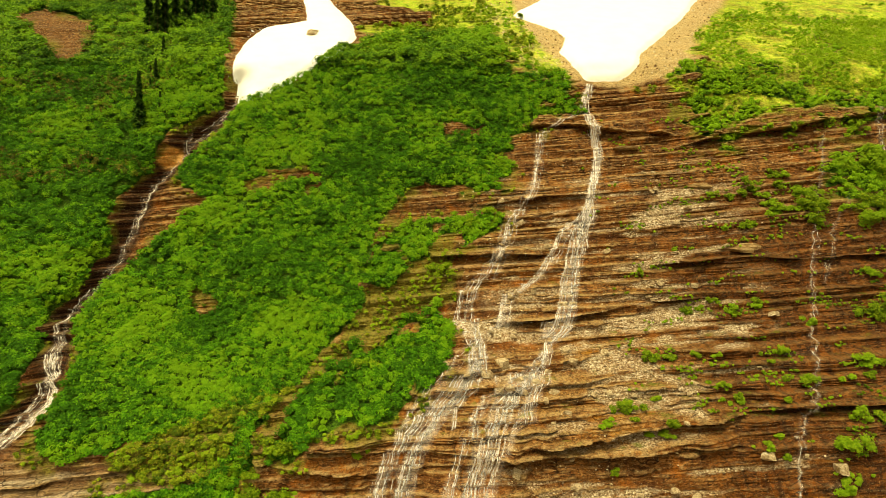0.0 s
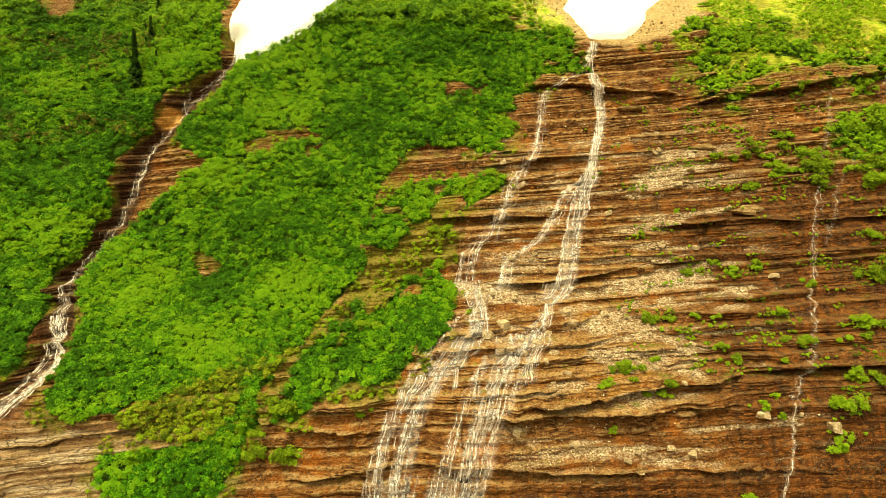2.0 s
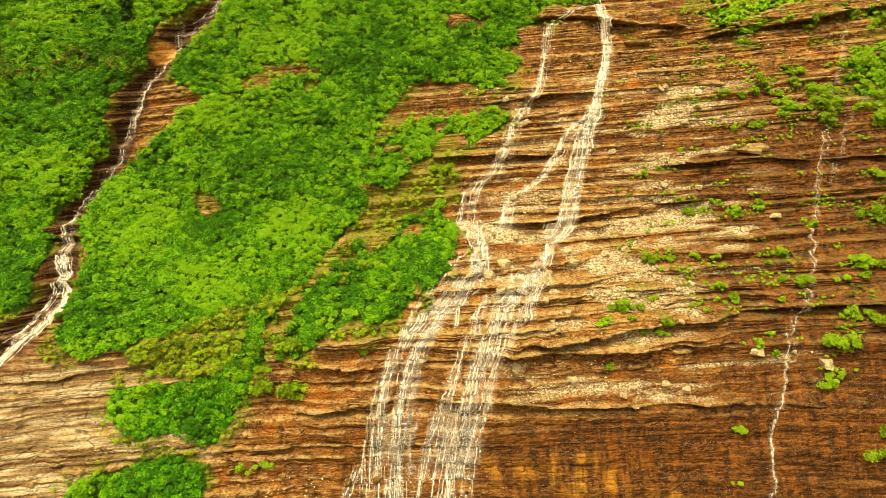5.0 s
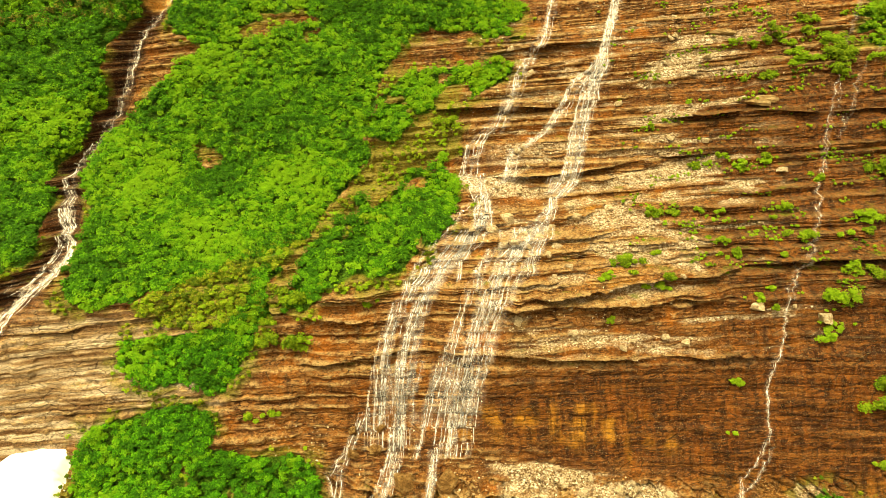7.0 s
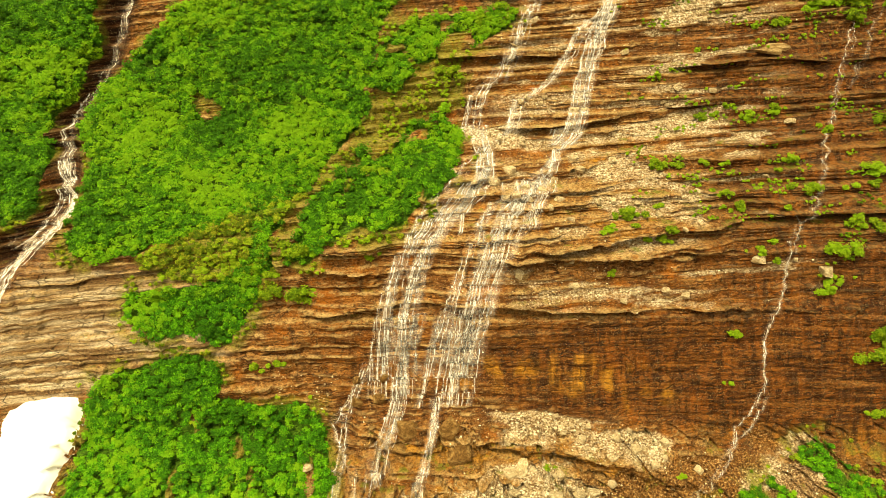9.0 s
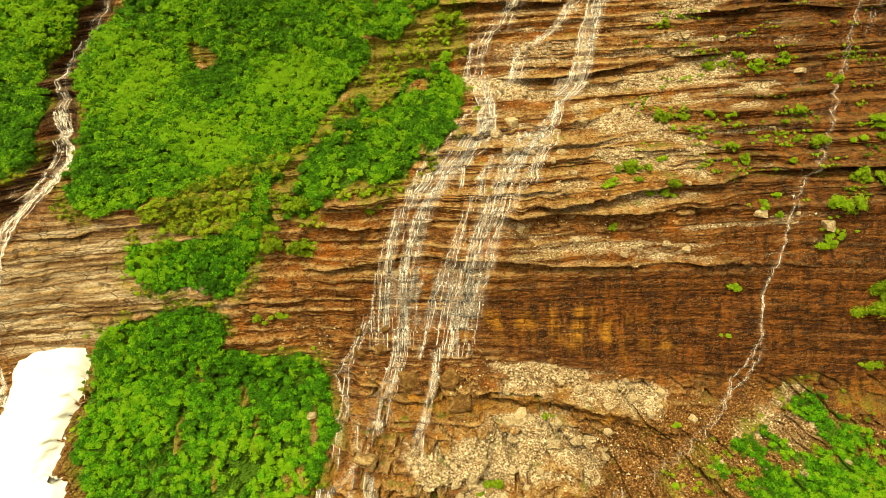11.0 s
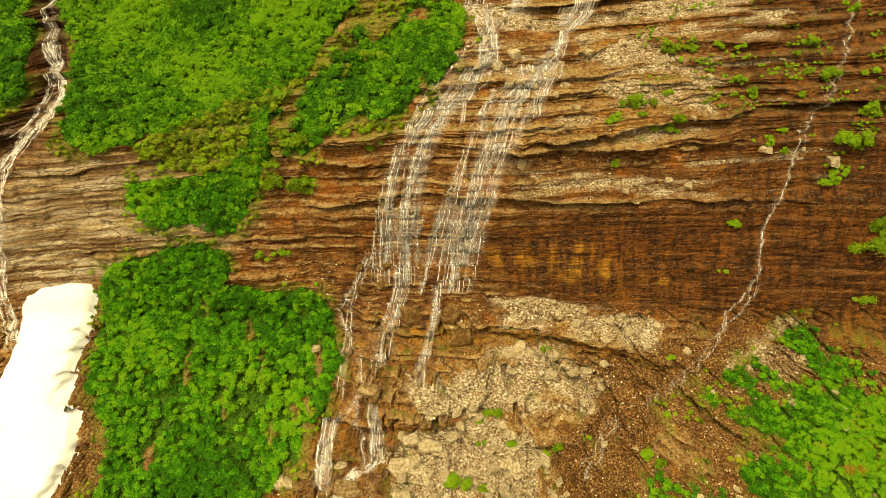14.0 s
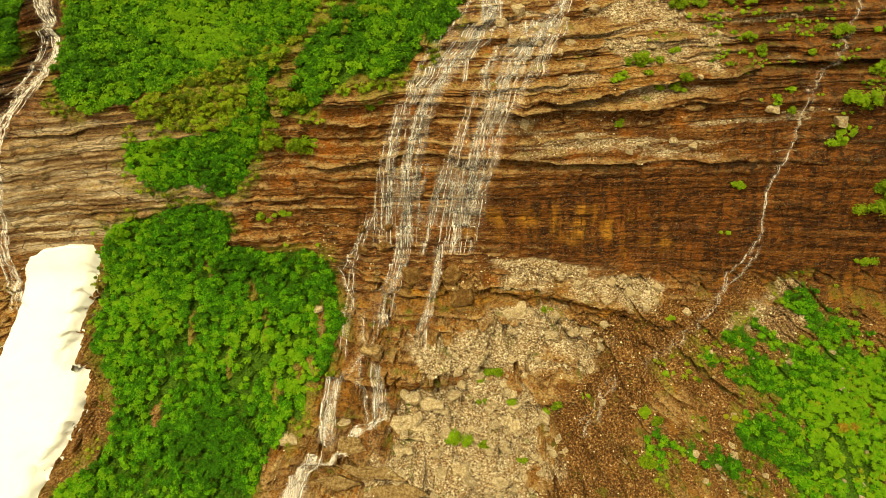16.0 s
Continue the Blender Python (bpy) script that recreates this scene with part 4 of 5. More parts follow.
    worn = n.math("MULTIPLY", n.attr("scree"), n.ramp(n.noise(0.45, (1, 1, 1.8), 5, 0.7, 51.0), (0.36, 0.35), (0.48, 1.0)))
    col = n.mix(worn, col, pebble)
    dirt = n.ramp(grain, (0.40, (0.030, 0.011, 0.003)), (0.49, (0.135, 0.050, 0.009)), (0.56, (0.27, 0.125, 0.028)), (0.63, (0.58, 0.42, 0.20)))
    col = n.mix(n.math("MULTIPLY", n.attr("earth"), n.ramp(blot, (0.3, 0.7), (0.6, 1.0))), col, dirt)
    upper = n.ramp(grain, (0.35, (0.37, 0.24, 0.09)), (0.65, (0.72, 0.54, 0.26)))
    col = n.mix(n.attr("upscree"), col, upper)
    col = n.mix(n.math("MULTIPLY", speck, 0.5), col, (0.50, 0.37, 0.18))
    grass = n.ramp(n.noise(0.5, (1, 1, 1), 6, 0.7, 2.0), (0.35, (0.13, 0.24, 0.005)), (0.50, (0.42, 0.56, 0.014)), (0.66, (0.68, 0.60, 0.09)))
    col = n.mix(n.math("MULTIPLY", n.attr("meadow"), n.ramp(n.noise(0.16, (1, 1, 1), 4, 0.6, 31.0), (0.36, 0.5), (0.56, 0.98))), col, grass)
    moss = n.math("MULTIPLY", n.attr("tread"), n.ramp(n.noise(0.33, (1, 1, 1), 4, 0.6, 61.0), (0.57, 0.0), (0.66, 0.7)))
    col = n.mix(moss, col, (0.13, 0.15, 0.010))
    col = n.mix(n.attr("clay"), col, (0.75, 0.40, 0.10))
    dry = n.ramp(grain, (0.35, (0.07, 0.085, 0.006)), (0.52, (0.16, 0.18, 0.010)), (0.68, (0.32, 0.22, 0.03)))
    col = n.mix(n.math("MULTIPLY", n.attr("dry"), 0.8), col, dry)
    col = n.mix(n.math("MULTIPLY", n.attr("fringe"), n.ramp(grain, (0.40, 0.35), (0.58, 0.95))), col, n.mix(grain, (0.10, 0.13, 0.008), (0.30, 0.27, 0.03)))
    turf = n.ramp(grain, (0.36, (0.020, 0.060, 0.002)), (0.50, (0.055, 0.135, 0.003)), (0.62, (0.11, 0.20, 0.006)), (0.74, (0.20, 0.16, 0.02)))
    col = n.mix(n.ramp(n.attr("veg"), (0.4, 0.0), (0.8, 1.0)), col, turf)
    relief = n.mix(0.45, n.mix(0.5, grain, fine), n.mix(0.5, big, small))
    n.bump(relief, 1.0, 0.8)
    crisp = n.noise(4.2, (0.5, 0.5, 1.5), 5, 0.78, 81.0)
    col = n.mix(1.0, col, n.ramp(crisp, (0.37, 0.24), (0.48, 0.84), (0.56, 1.0)), "MULTIPLY")
    shine = n.ramp(streak, (0.40, 0.85), (0.70, 0.45))
    return n.done(col, shine, 0.14)


def leaf_material(name, low, mid, high):
    n = Nodes(name)
    c = n.ramp(n.island(), (0.0, low), (0.5, mid), (1.0, high))
    c = n.mix(n.ramp(n.attr("tone"), (0.45, 0.0), (1.0, 0.65)), c, (0.25, 0.44, 0.007))
    c = n.mix(n.ramp(n.attr("tone"), (0.0, 0.65), (0.5, 0.0)), c, (0.018, 0.075, 0.002))
    n.put(n.bsdf.inputs["Subsurface Weight"], 0.0)
    t = n.t.nodes.new("ShaderNodeBsdfTranslucent")
    n.put(t.inputs["Color"], c)
    mixer = n.t.nodes.new("ShaderNodeMixShader")
    mixer.inputs["Fac"].default_value = 0.3
    n.t.links.new(n.bsdf.outputs["BSDF"], mixer.inputs[1])
    n.t.links.new(t.outputs["BSDF"], mixer.inputs[2])
    n.t.links.new(mixer.outputs["Shader"], n.out.inputs["Surface"])
    return n.done(c, 0.7, 0.10)


def snow_material():
    n = Nodes("old_snow")
    c = n.ramp(n.noise(0.25, (1, 1, 1), 4, 0.6), (0.3, (0.88, 0.88, 0.88)), (0.7, (0.94, 0.94, 0.94)))
    n.bump(n.noise(0.6, (1, 1, 1), 3, 0.5), 0.3, 0.3)
    return n.done(c, 0.6, 0.2)


def water_material():
    """White water that lets rock show through between its threads."""
    n = Nodes("white_water")
    uv = n.t.nodes.new("ShaderNodeAttribute")
    uv.attribute_name = "flow"
    n.where = uv.outputs["Vector"]
    thread = n.noise(1.0, (1, 1, 1), 4, 0.65)
    clear = n.t.nodes.new("ShaderNodeBsdfTransparent")
    mixer = n.t.nodes.new("ShaderNodeMixShader")
    edge = n.attr("body")
    n.put(mixer.inputs["Fac"], n.math("MULTIPLY", n.ramp(thread, (0.34, 0.25), (0.62, 1.0)), edge))
    n.t.links.new(clear.outputs["BSDF"], mixer.inputs[1])
    n.t.links.new(n.bsdf.outputs["BSDF"], mixer.inputs[2])
    n.t.links.new(mixer.outputs["Shader"], n.out.inputs["Surface"])
    return n.done((0.93, 0.83, 0.76), 0.5, 0.3)


GROUND, SNOW, WATER = ground_material(), snow_material(), water_material()
LEAF = leaf_material("broad_leaves", (0.0342, 0.1114, 0.0019), (0.0846, 0.2627, 0.0019), (0.1665, 0.3915, 0.0047))
LOW_LEAF = leaf_material("lush_leaves", (0.0302, 0.1188, 0.0021), (0.0786, 0.2923, 0.0021), (0.1714, 0.458, 0.0043))
RIGHT_LEAF = leaf_material("foot_slope_leaves", (0.030, 0.115, 0.002), (0.080, 0.285, 0.002), (0.17, 0.43, 0.004))
LEDGE_LEAF = leaf_material("ledge_leaves", (0.070, 0.125, 0.003), (0.165, 0.265, 0.004), (0.29, 0.37, 0.010))
MEADOW_LEAF = leaf_material("meadow_leaves", (0.17, 0.26, 0.005), (0.36, 0.47, 0.010), (0.58, 0.58, 0.04))
HIGH_LEAF = leaf_material("high_slope_leaves", (0.0432, 0.1079, 0.0029), (0.1062, 0.2523, 0.0038), (0.216, 0.3828, 0.0095))
BROW_LEAF = leaf_material("sunny_leaves", (0.0765, 0.174, 0.0029), (0.18, 0.3654, 0.0047), (0.315, 0.4959, 0.0095))
OLIVE = leaf_material("olive_leaves", (0.10, 0.15, 0.004), (0.22, 0.28, 0.008), (0.38, 0.36, 0.02))
DUN_LEAF = leaf_material("dun_leaves", (0.060, 0.060, 0.006), (0.14, 0.125, 0.012), (0.26, 0.19, 0.03))
NEEDLE = leaf_material("needles", (0.034, 0.072, 0.009), (0.062, 0.115, 0.013), (0.115, 0.165, 0.022))


# ---- the ground: one sheet from the valley to the heights ----
def build_ground():
    zs = [-175.0]
    while zs[-1] < 400:
        z = zs[-1]
        arc = math.hypot(1, float(np.interp(z, ZT, MT)))
        step = 0.185 if -77 < z < 36 else 0.27 if -112 < z <= -77 else 0.6 if 36 <= z < 110 else 6.0
        zs.append(z + max(step / arc, 0.07))
    fine = np.arange(-106, 106.01, 0.5)
    outer = 106 + np.cumsum(0.8 * 1.3 ** np.arange(20))
    u = np.concatenate([-outer[::-1], fine, outer])
    zz, uu = np.meshgrid(np.array(zs), u, indexing="ij")
    spread = 1 + 0.9 * smooth(38, 120, zz)
    xx = (uu * spread).ravel()
    zz = zz.ravel()
    m = masks(xx, zz)
    yy = slope_y(xx, zz, rockiness(m))
    shape = (len(zs), len(u))
    lie = np.gradient(yy.reshape(shape), axis=0) / np.gradient(zz.reshape(shape), axis=0)
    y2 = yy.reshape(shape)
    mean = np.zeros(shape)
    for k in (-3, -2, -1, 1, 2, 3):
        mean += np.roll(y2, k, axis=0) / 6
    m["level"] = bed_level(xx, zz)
    # edges that stand out from the face, to be coloured as worn and lit
    m["rim"] = (smooth(0.06, 0.17, mean - y2).ravel() * rockiness(m) * (1 - 0.8 * m["wet_and_shade"]))
    m["tread"] = smooth(1.2, 2.8, lie).ravel() * (1 - m["veg"])
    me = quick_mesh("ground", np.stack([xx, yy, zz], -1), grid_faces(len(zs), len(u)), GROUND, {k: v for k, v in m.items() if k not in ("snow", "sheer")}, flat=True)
    return tagged(new("ground", me), "brown layered rock mountainside with soil, scree and turf", "mountainside", kind="structure")


ground = build_ground()


# ---- snow ----
def build_snow(poly, thick, label, reach=0.7):
    px, pz = np.array(poly).T
    x = np.arange(px.min() - 1, px.max() + 1, reach)
    z = np.arange(pz.min() - 1, pz.max() + 1, reach * 0.5)
    zz, xx = np.meshgrid(z, x, indexing="ij")
    shape = xx.shape
    xx, zz = xx.ravel(), zz.ravel()
    wob = 0.8 * (fbm(xx / 2.5, zz / 2.5, 81, 3) - 0.5)
    d = inside(poly, xx, zz) + wob
    p = on_slope(xx, zz)
    # snow lies smoothly over the ground: lifted towards its middle, sunk at its rim
    soft = np.interp(zz, ZT, YT) + 3.0 * (fbm(xx / 28, zz / 20, 31, 3) - 0.5) + 3.5 * np.exp(-(beside(GULLY, xx, zz) / 3.2) ** 2)
    lift = thick * smooth(-0.35, 0.9, d) + 0.5 * smooth(0.5, 4, d) - 0.25
    blend = smooth(0.3, 2.5, d)
    y = p[:, 1] * (1 - blend) + np.minimum(soft, p[:, 1] + 0.3) * blend
    v = np.stack([xx, y - 0.6 * lift, zz + 0.8 * lift], -1)
    f = grid_faces(*shape)
    f = f[(d[f] > -0.45).any(1)]
    used, inv = np.unique(f, return_inverse=True)
    me = quick_mesh("snow_patch", v[used], inv.reshape(-1, 4), SNOW, flat=False)
    return tagged(new("snow_patch", me), label, "snow", kind="")


build_snow(SNOW_UPPER, 1.2, "bright white snowfield lying on tan scree above the falls")
build_snow(SNOW_GULLY, 1.2, "white snow patch filling a gully behind the green shoulder")
build_snow(SNOW_LOW, 2.0, "thick white snow bank at the foot of the pale rock wall")


# ---- shrubs ----
def leaf_cloud(centres, radii, up, leaves, size, rng, squash=0.75):
    """Leaves as bent quads in rounded clumps."""
    n = len(centres)
    d = rng.normal(size=(n, leaves, 3))
    d /= np.linalg.norm(d, axis=2, keepdims=True)
    dot = (d * up[:, None]).sum(2)
    d = np.where((dot < -0.25)[..., None], d - 2 * dot[..., None] * up[:, None], d)
    heart = rng.random((n, leaves)) < 0.12
    r = radii[:, None] * np.where(heart, rng.uniform(0.15, 0.5, (n, leaves)), rng.uniform(0.6, 1.06, (n, leaves))) * (0.85 + 0.3 * vnoise(d[..., 0] * 2.3 + radii[:, None] * 40, d[..., 2] * 2.3, 5))
    p = centres[:, None] + d * r[..., None] * np.array([1, 1, squash])
    normal = 0.8 * d + rng.normal(size=d.shape) * 0.30 + np.array([0, -0.35, 0.75])
    normal /= np.linalg.norm(normal, axis=2, keepdims=True)
    side = np.cross(normal, rng.normal(size=d.shape))
    side /= np.linalg.norm(side, axis=2, keepdims=True)
    ahead = np.cross(normal, side)
    s = size * np.where(heart, 2.3, 1.0)[..., None] * rng.uniform(0.6, 1.25, (n, leaves, 1))
    q = np.stack([p + ahead * s * 1.2, p + side * s * 0.85 - ahead * s * 0.6, p - side * s * 0.85 - ahead * s * 0.6], 2)
    v = q.reshape(-1, 3)
    return v, np.arange(len(v)).reshape(-1, 3)


def scatter(x0, x1, z0, z1, count, rng, keep):
    x = rng.uniform(x0, x1, count)
    z = rng.uniform(z0, z1, count)
    ok = keep(x, z) > rng.uniform(0.2, 0.8, count)
    return x[ok], z[ok]


def planted(x0, x1, z0, z1, gap, rng, keep):
    """Places a gap apart along the slope, jittered, where the cover is thick enough."""
    zs = [z0]
    while zs[-1] < z1:
        zs.append(zs[-1] + gap / math.hypot(1, float(np.interp(zs[-1], ZT, MT))))
    zz, xx = np.meshgrid(np.array(zs), np.arange(x0, x1, gap), indexing="ij")
    x = xx.ravel() + rng.uniform(-0.5, 0.5, xx.size) * gap
    z = zz.ravel() + rng.uniform(-0.4, 0.4, xx.size) * gap
    ok = np.abs(x) < 0.78 * np.hypot(np.interp(z, ZT, YT), z) + 6
    x, z = x[ok], z[ok]
    ok = keep(x, z) > rng.uniform(0.2, 0.8, len(x))
    return x[ok], z[ok]


def build_thicket(name, label, box, gap, rng, material, keep, size=(0.7, 1.5), leaf=0.30, leaves=70, light=0.0, squash=0.75):
    x, z = planted(*box, gap, rng, keep)
    p = on_slope(x, z)
    slope = np.interp(z, ZT, MT)
    up = np.stack([0 * x, -np.ones_like(x), slope * 1.0], -1)
    up /= np.linalg.norm(up, axis=1, keepdims=True)
    r = rng.uniform(*size, len(x))
    swell = 2.2 * np.clip(fbm(x / 5.5, z / 5.0, 92, 3) - 0.36, 0, 1)
    swell = swell + 1.1 * (vnoise(x / 2.4, z / 2.0, 93) - 0.35)
    c = p + up * (r * 0.25 + swell * 1.15 * np.mean(size))[:, None] + np.array([0, 0, 0.1])
    v, f = leaf_cloud(c, r, up, leaves, leaf, rng, squash)
    light = light + 0.45 * smooth(0, 28, x) * smooth(4, 22, z)
    tone = np.repeat(0.5 + light + 2.2 * (fbm(x / 14, z / 10, 91, 4) - 0.5) + rng.uniform(-0.55, 0.55, len(x)), leaves * 3)
    me = quick_mesh(name, v, f, material, {"tone": np.clip(tone, 0, 1)})
    return tagged(new(name, me), label, "shrubs", kind="stuff"), len(x)


rng = np.random.default_rng(7)


def rough_edge(x, z):
    m = masks(x, z)
    return m["fringe"] * (1 - m["veg"])


def face_rubble(x, z):
    m = masks(x, z)
    return 0.85 * m["scree"] + 0.33 * (1 - m["veg"]) * (1 - 0.6 * m["wet_and_shade"])


def foot_rubble(x, z):
    m = masks(x, z)
    return np.maximum.reduce([0.8 * m["scree"], 0.24 * m["earth"], 0.3 + 0 * x]) * (1 - m["veg"]) * (1 - 0.6 * m["wet_and_shade"])


def cover(key, gaps=0.6):
    return lambda x, z: masks(x, z)[key] * (1 - gaps * crevices(x, z))


build_thicket("shrub_thicket", "dense bright green broadleaf shrubs covering the steep slope", (-48, 45, -45, 36), 0.85, rng, LEAF, cover("veg"), (0.55, 1.15), 0.18, 54)
build_thicket("shrub_thicket", "green and olive shrubs on the slope beyond the gully", (-118, -48, -45, 36), 0.92, rng, LEAF, cover("veg"), (0.6, 1.25), 0.20, 54)
build_thicket("shrub_thicket", "green broadleaf shrubs covering the high slope below the snow", (-190, 45, 36, 105), 1.5, rng, HIGH_LEAF, cover("veg"), (0.95, 1.9), 0.30, 54)
build_thicket("shrub_thicket", "bright green shrubs hanging over the brow of the cliff", (45, 130, 0, 50), 0.95, rng, BROW_LEAF, cover("veg"), (0.4, 1.0), 0.21, 48, 0.2)
build_thicket("shrub_thicket", "dense green shrubs at the foot of the cliff beside the snow", (-80, -8, -110, -45), 0.80, rng, LOW_LEAF, cover("veg", 1.0), (0.5, 1.0), 0.16, 58)
build_thicket("shrub_thicket", "bright green shrubs on broken ground at the cliff foot", (25, 110, -112, -58), 0.75, rng, RIGHT_LEAF, cover("veg", 1.0), (0.4, 0.9), 0.145, 56, 0.0)
build_thicket("dry_scrub", "yellow green low scrub on a rocky step", (-70, -15, -60, -20), 0.8, rng, OLIVE, cover("dry"), (0.3, 0.85), 0.18, 44)
build_thicket("dry_scrub", "olive and brown scrub on the slope beyond the gully", (-150, -62, 8, 75), 1.3, rng, DUN_LEAF,
              lambda x, z: masks(x, z)["veg"] * smooth(0.50, 0.60, fbm(x / 12, z / 6, 131, 4) + 0.05 * smooth(25, 50, z)), (0.7, 1.3), 0.24, 30, -0.1)
build_thicket("low_scrub", "yellow green grass and low scrub fringing the thickets", (-100, 60, -60, 34), 0.9, rng, OLIVE,
              lambda x, z: rough_edge(x, z) * smooth(0.4, 0.6, fbm(x / 2, z / 2, 98, 2)), (0.25, 0.55), 0.16, 26)
build_thicket("low_scrub", "tufts of grass and low scrub at the cliff foot", (-80, 90, -100, -60), 0.9, rng, OLIVE,
              lambda x, z: rough_edge(x, z) * smooth(0.45, 0.6, fbm(x / 2, z / 2, 99, 2)), (0.2, 0.5), 0.15, 26)
build_thicket("low_scrub", "yellow green scrub among the shrubs at the cliff foot", (30, 100, -100, -66), 1.3, rng, OLIVE,
              lambda x, z: smooth(-2, 1, inside(VEG_RIGHT, x, z)) * smooth(0.57, 0.66, fbm(x / 4, z / 3, 100, 3)), (0.4, 0.7), 0.15, 40)
build_thicket("ledge_grass", "yellow green grass and small plants growing along the rock ledges", (28, 105, -48, 24), 0.75, rng, LEDGE_LEAF,
              lambda x, z: smooth(24, 46, x) * smooth(-48, -34, z) * smooth(26, 16, z) * smooth(0.61, 0.71, fbm(x / 5, bed_level(x, z) / 1.1, 130, 4) + 0.03 * smooth(55, 80, x)), (0.18, 0.42), 0.12, 26, 0.3)
build_thicket("meadow_shrubs", "low bright green shrubs dotted over the alpine meadow", (20, 160, 20, 70), 1.5, rng, BROW_LEAF,
              lambda x, z: masks(x, z)["meadow"] * smooth(0.46, 0.60, fbm(x / 6, z / 4, 95, 3) - 0.06 * smooth(34, 42, z) + 0.10 * smooth(30, 24, z)), (0.3, 0.75), 0.20, 40, 0.5)
build_thicket("meadow_grass", "tufts of yellow green grass on the alpine meadow", (24, 150, 22, 62), 1.25, rng, MEADOW_LEAF,
              lambda x, z: masks(x, z)["meadow"] * smooth(0.40, 0.55, fbm(x / 5, z / 4, 94, 3)), (0.2, 0.45), 0.24, 14, 0.3)
build_thicket("meadow_shrubs", "dark green shrubs dotted over the grassy shoulder", (-30, 40, 35, 90), 2.0, rng, OLIVE,
              lambda x, z: masks(x, z)["meadow"] * smooth(0.48, 0.60, fbm(x / 7, z / 5, 96, 3)), (0.5, 1.1), 0.32, 36)
build_thicket("sapling_stand", "stand of slender olive green saplings on the meadow", (70, 190, 25, 75), 1.5, rng, MEADOW_LEAF,
              lambda x, z: smooth(-1, 3, inside(SAPLINGS, x, z)) * smooth(0.30, 0.5, fbm(x / 6, z / 5, 97, 3)), (0.4, 0.7), 0.22, 44, 0.2, 2.4)
build_thicket("krummholz", "stunted olive brown trees along the top of the shoulder", (-40, 25, 25, 60), 1.3, rng, OLIVE,
              lambda x, z: smooth(-1, 2, inside(KRUMMHOLZ, x, z)), (0.5, 0.9), 0.24, 44, 0.0, 1.7)


# ---- single bushes on the ledges ----
def build_bush(x, z, r, rng, leaf=LEDGE_LEAF, label="small bright green bush rooted on a rock ledge"):
    r = max(r, 0.45)
    p = on_slope([x], [z])[0]
    n = 3 + int(r * 2)
    off = rng.normal(size=(n, 3)) * np.array([0.55, 0.2, 0.26]) * r
    c = p + off + np.array([0, -0.25 * r, 0.15 * r])
    up = np.tile(np.array([0, -0.6, 0.8]), (n, 1))
    v, f = leaf_cloud(c, r * rng.uniform(0.25, 0.6, n), up, int(50 + 26 * r), 0.15 + 0.015 * r, rng)
    tone = np.full(len(v), rng.uniform(0.35, 0.95))
    me = quick_mesh("bush", v, f, leaf, {"tone": tone})
    return tagged(new("bush", me), label, "bush", "bushes on the ledges")


RUSTY = leaf_material("withered_leaves", (0.16, 0.06, 0.006), (0.36, 0.17, 0.015), (0.5, 0.30, 0.04))
for x, z, r in WITHERED:
    build_bush(x, z, r, rng, RUSTY, "withered orange brown bush among green shrubs")
for spots in (BUSHES_A, BUSHES_B, BUSHES_C, BUSHES_D, BUSHES_E, BUSHES_F):
    for x, z, r in spots:
        build_bush(x, z, r * 0.95, rng)


# ---- conifers ----
def bark_material():
    n = Nodes("grey_bark")
    return n.done(n.ramp(n.noise(4.0, (1, 1, 0.3), 4, 0.6), (0.35, (0.09, 0.055, 0.03)), (0.65, (0.24, 0.17, 0.10))), 0.9, 0.2)


BARK = bark_material()


def build_conifer(x, z, tall, rng):
    p = on_slope([x], [z])[0] + np.array([0, -0.3, -0.3])
    thing = tagged(new("conifer"), "dark green narrow conifer standing among green shrubs", "tree", "conifers on the slope")
    thing.location = p
    bm = bmesh.new()
    rings = []
    for k in range(6):
        h = tall * k / 5
        r = max(0.02 * tall * (1 - k / 5), 0.02) * (0.8 + 0.3 * rng.random())
        rings.append([bm.verts.new((r * math.cos(a) + 0.01 * h * math.sin(k), r * math.sin(a), h)) for a in np.linspace(0, 2 * math.pi, 7)[:-1]])
    for a, b in zip(rings, rings[1:]):
        for i in range(6):
            bm.faces.new((a[i], a[(i + 1) % 6], b[(i + 1) % 6], b[i]))
    me = bpy.data.meshes.new("trunk")
    bm.to_mesh(me), bm.free()
    me.materials.append(BARK)
    trunk = new("trunk", me)
    trunk.parent = thing
    # drooping sprays in loose whorls
    n = int(500 + tall * 110)
    t = rng.uniform(0.06, 1, n) ** 0.85
    ang = rng.uniform(0, 2 * math.pi, n)
    reach = 0.19 * tall ** 0.85 * (1.02 - t) * rng.uniform(0.25, 1.1, n) * (0.75 + 0.4 * np.sin(t * 40 + ang))
    c = np.stack([np.cos(ang) * reach, np.sin(ang) * reach, t * tall - reach * 0.35], -1)
    out = np.stack([np.cos(ang), np.sin(ang), np.full(n, -0.5)], -1)
    side = np.stack([-np.sin(ang), np.cos(ang), rng.normal(size=n) * 0.4], -1)
    s = (0.16 + 0.018 * tall) * rng.uniform(0.6, 1.3, (n, 1))
    v = np.stack([c - out * s, c + side * s * 0.5, c + out * s, c - side * s * 0.5], 1).reshape(-1, 3)
    me = quick_mesh("crown", v, np.arange(len(v)).reshape(-1, 4), NEEDLE, {"tone": np.full(len(v), rng.uniform(0, 0.25))})
    crown = new("crown", me)
    crown.parent = thing
    return thing


for x, z, tall in TREES:
    build_conifer(x, z, tall, rng)


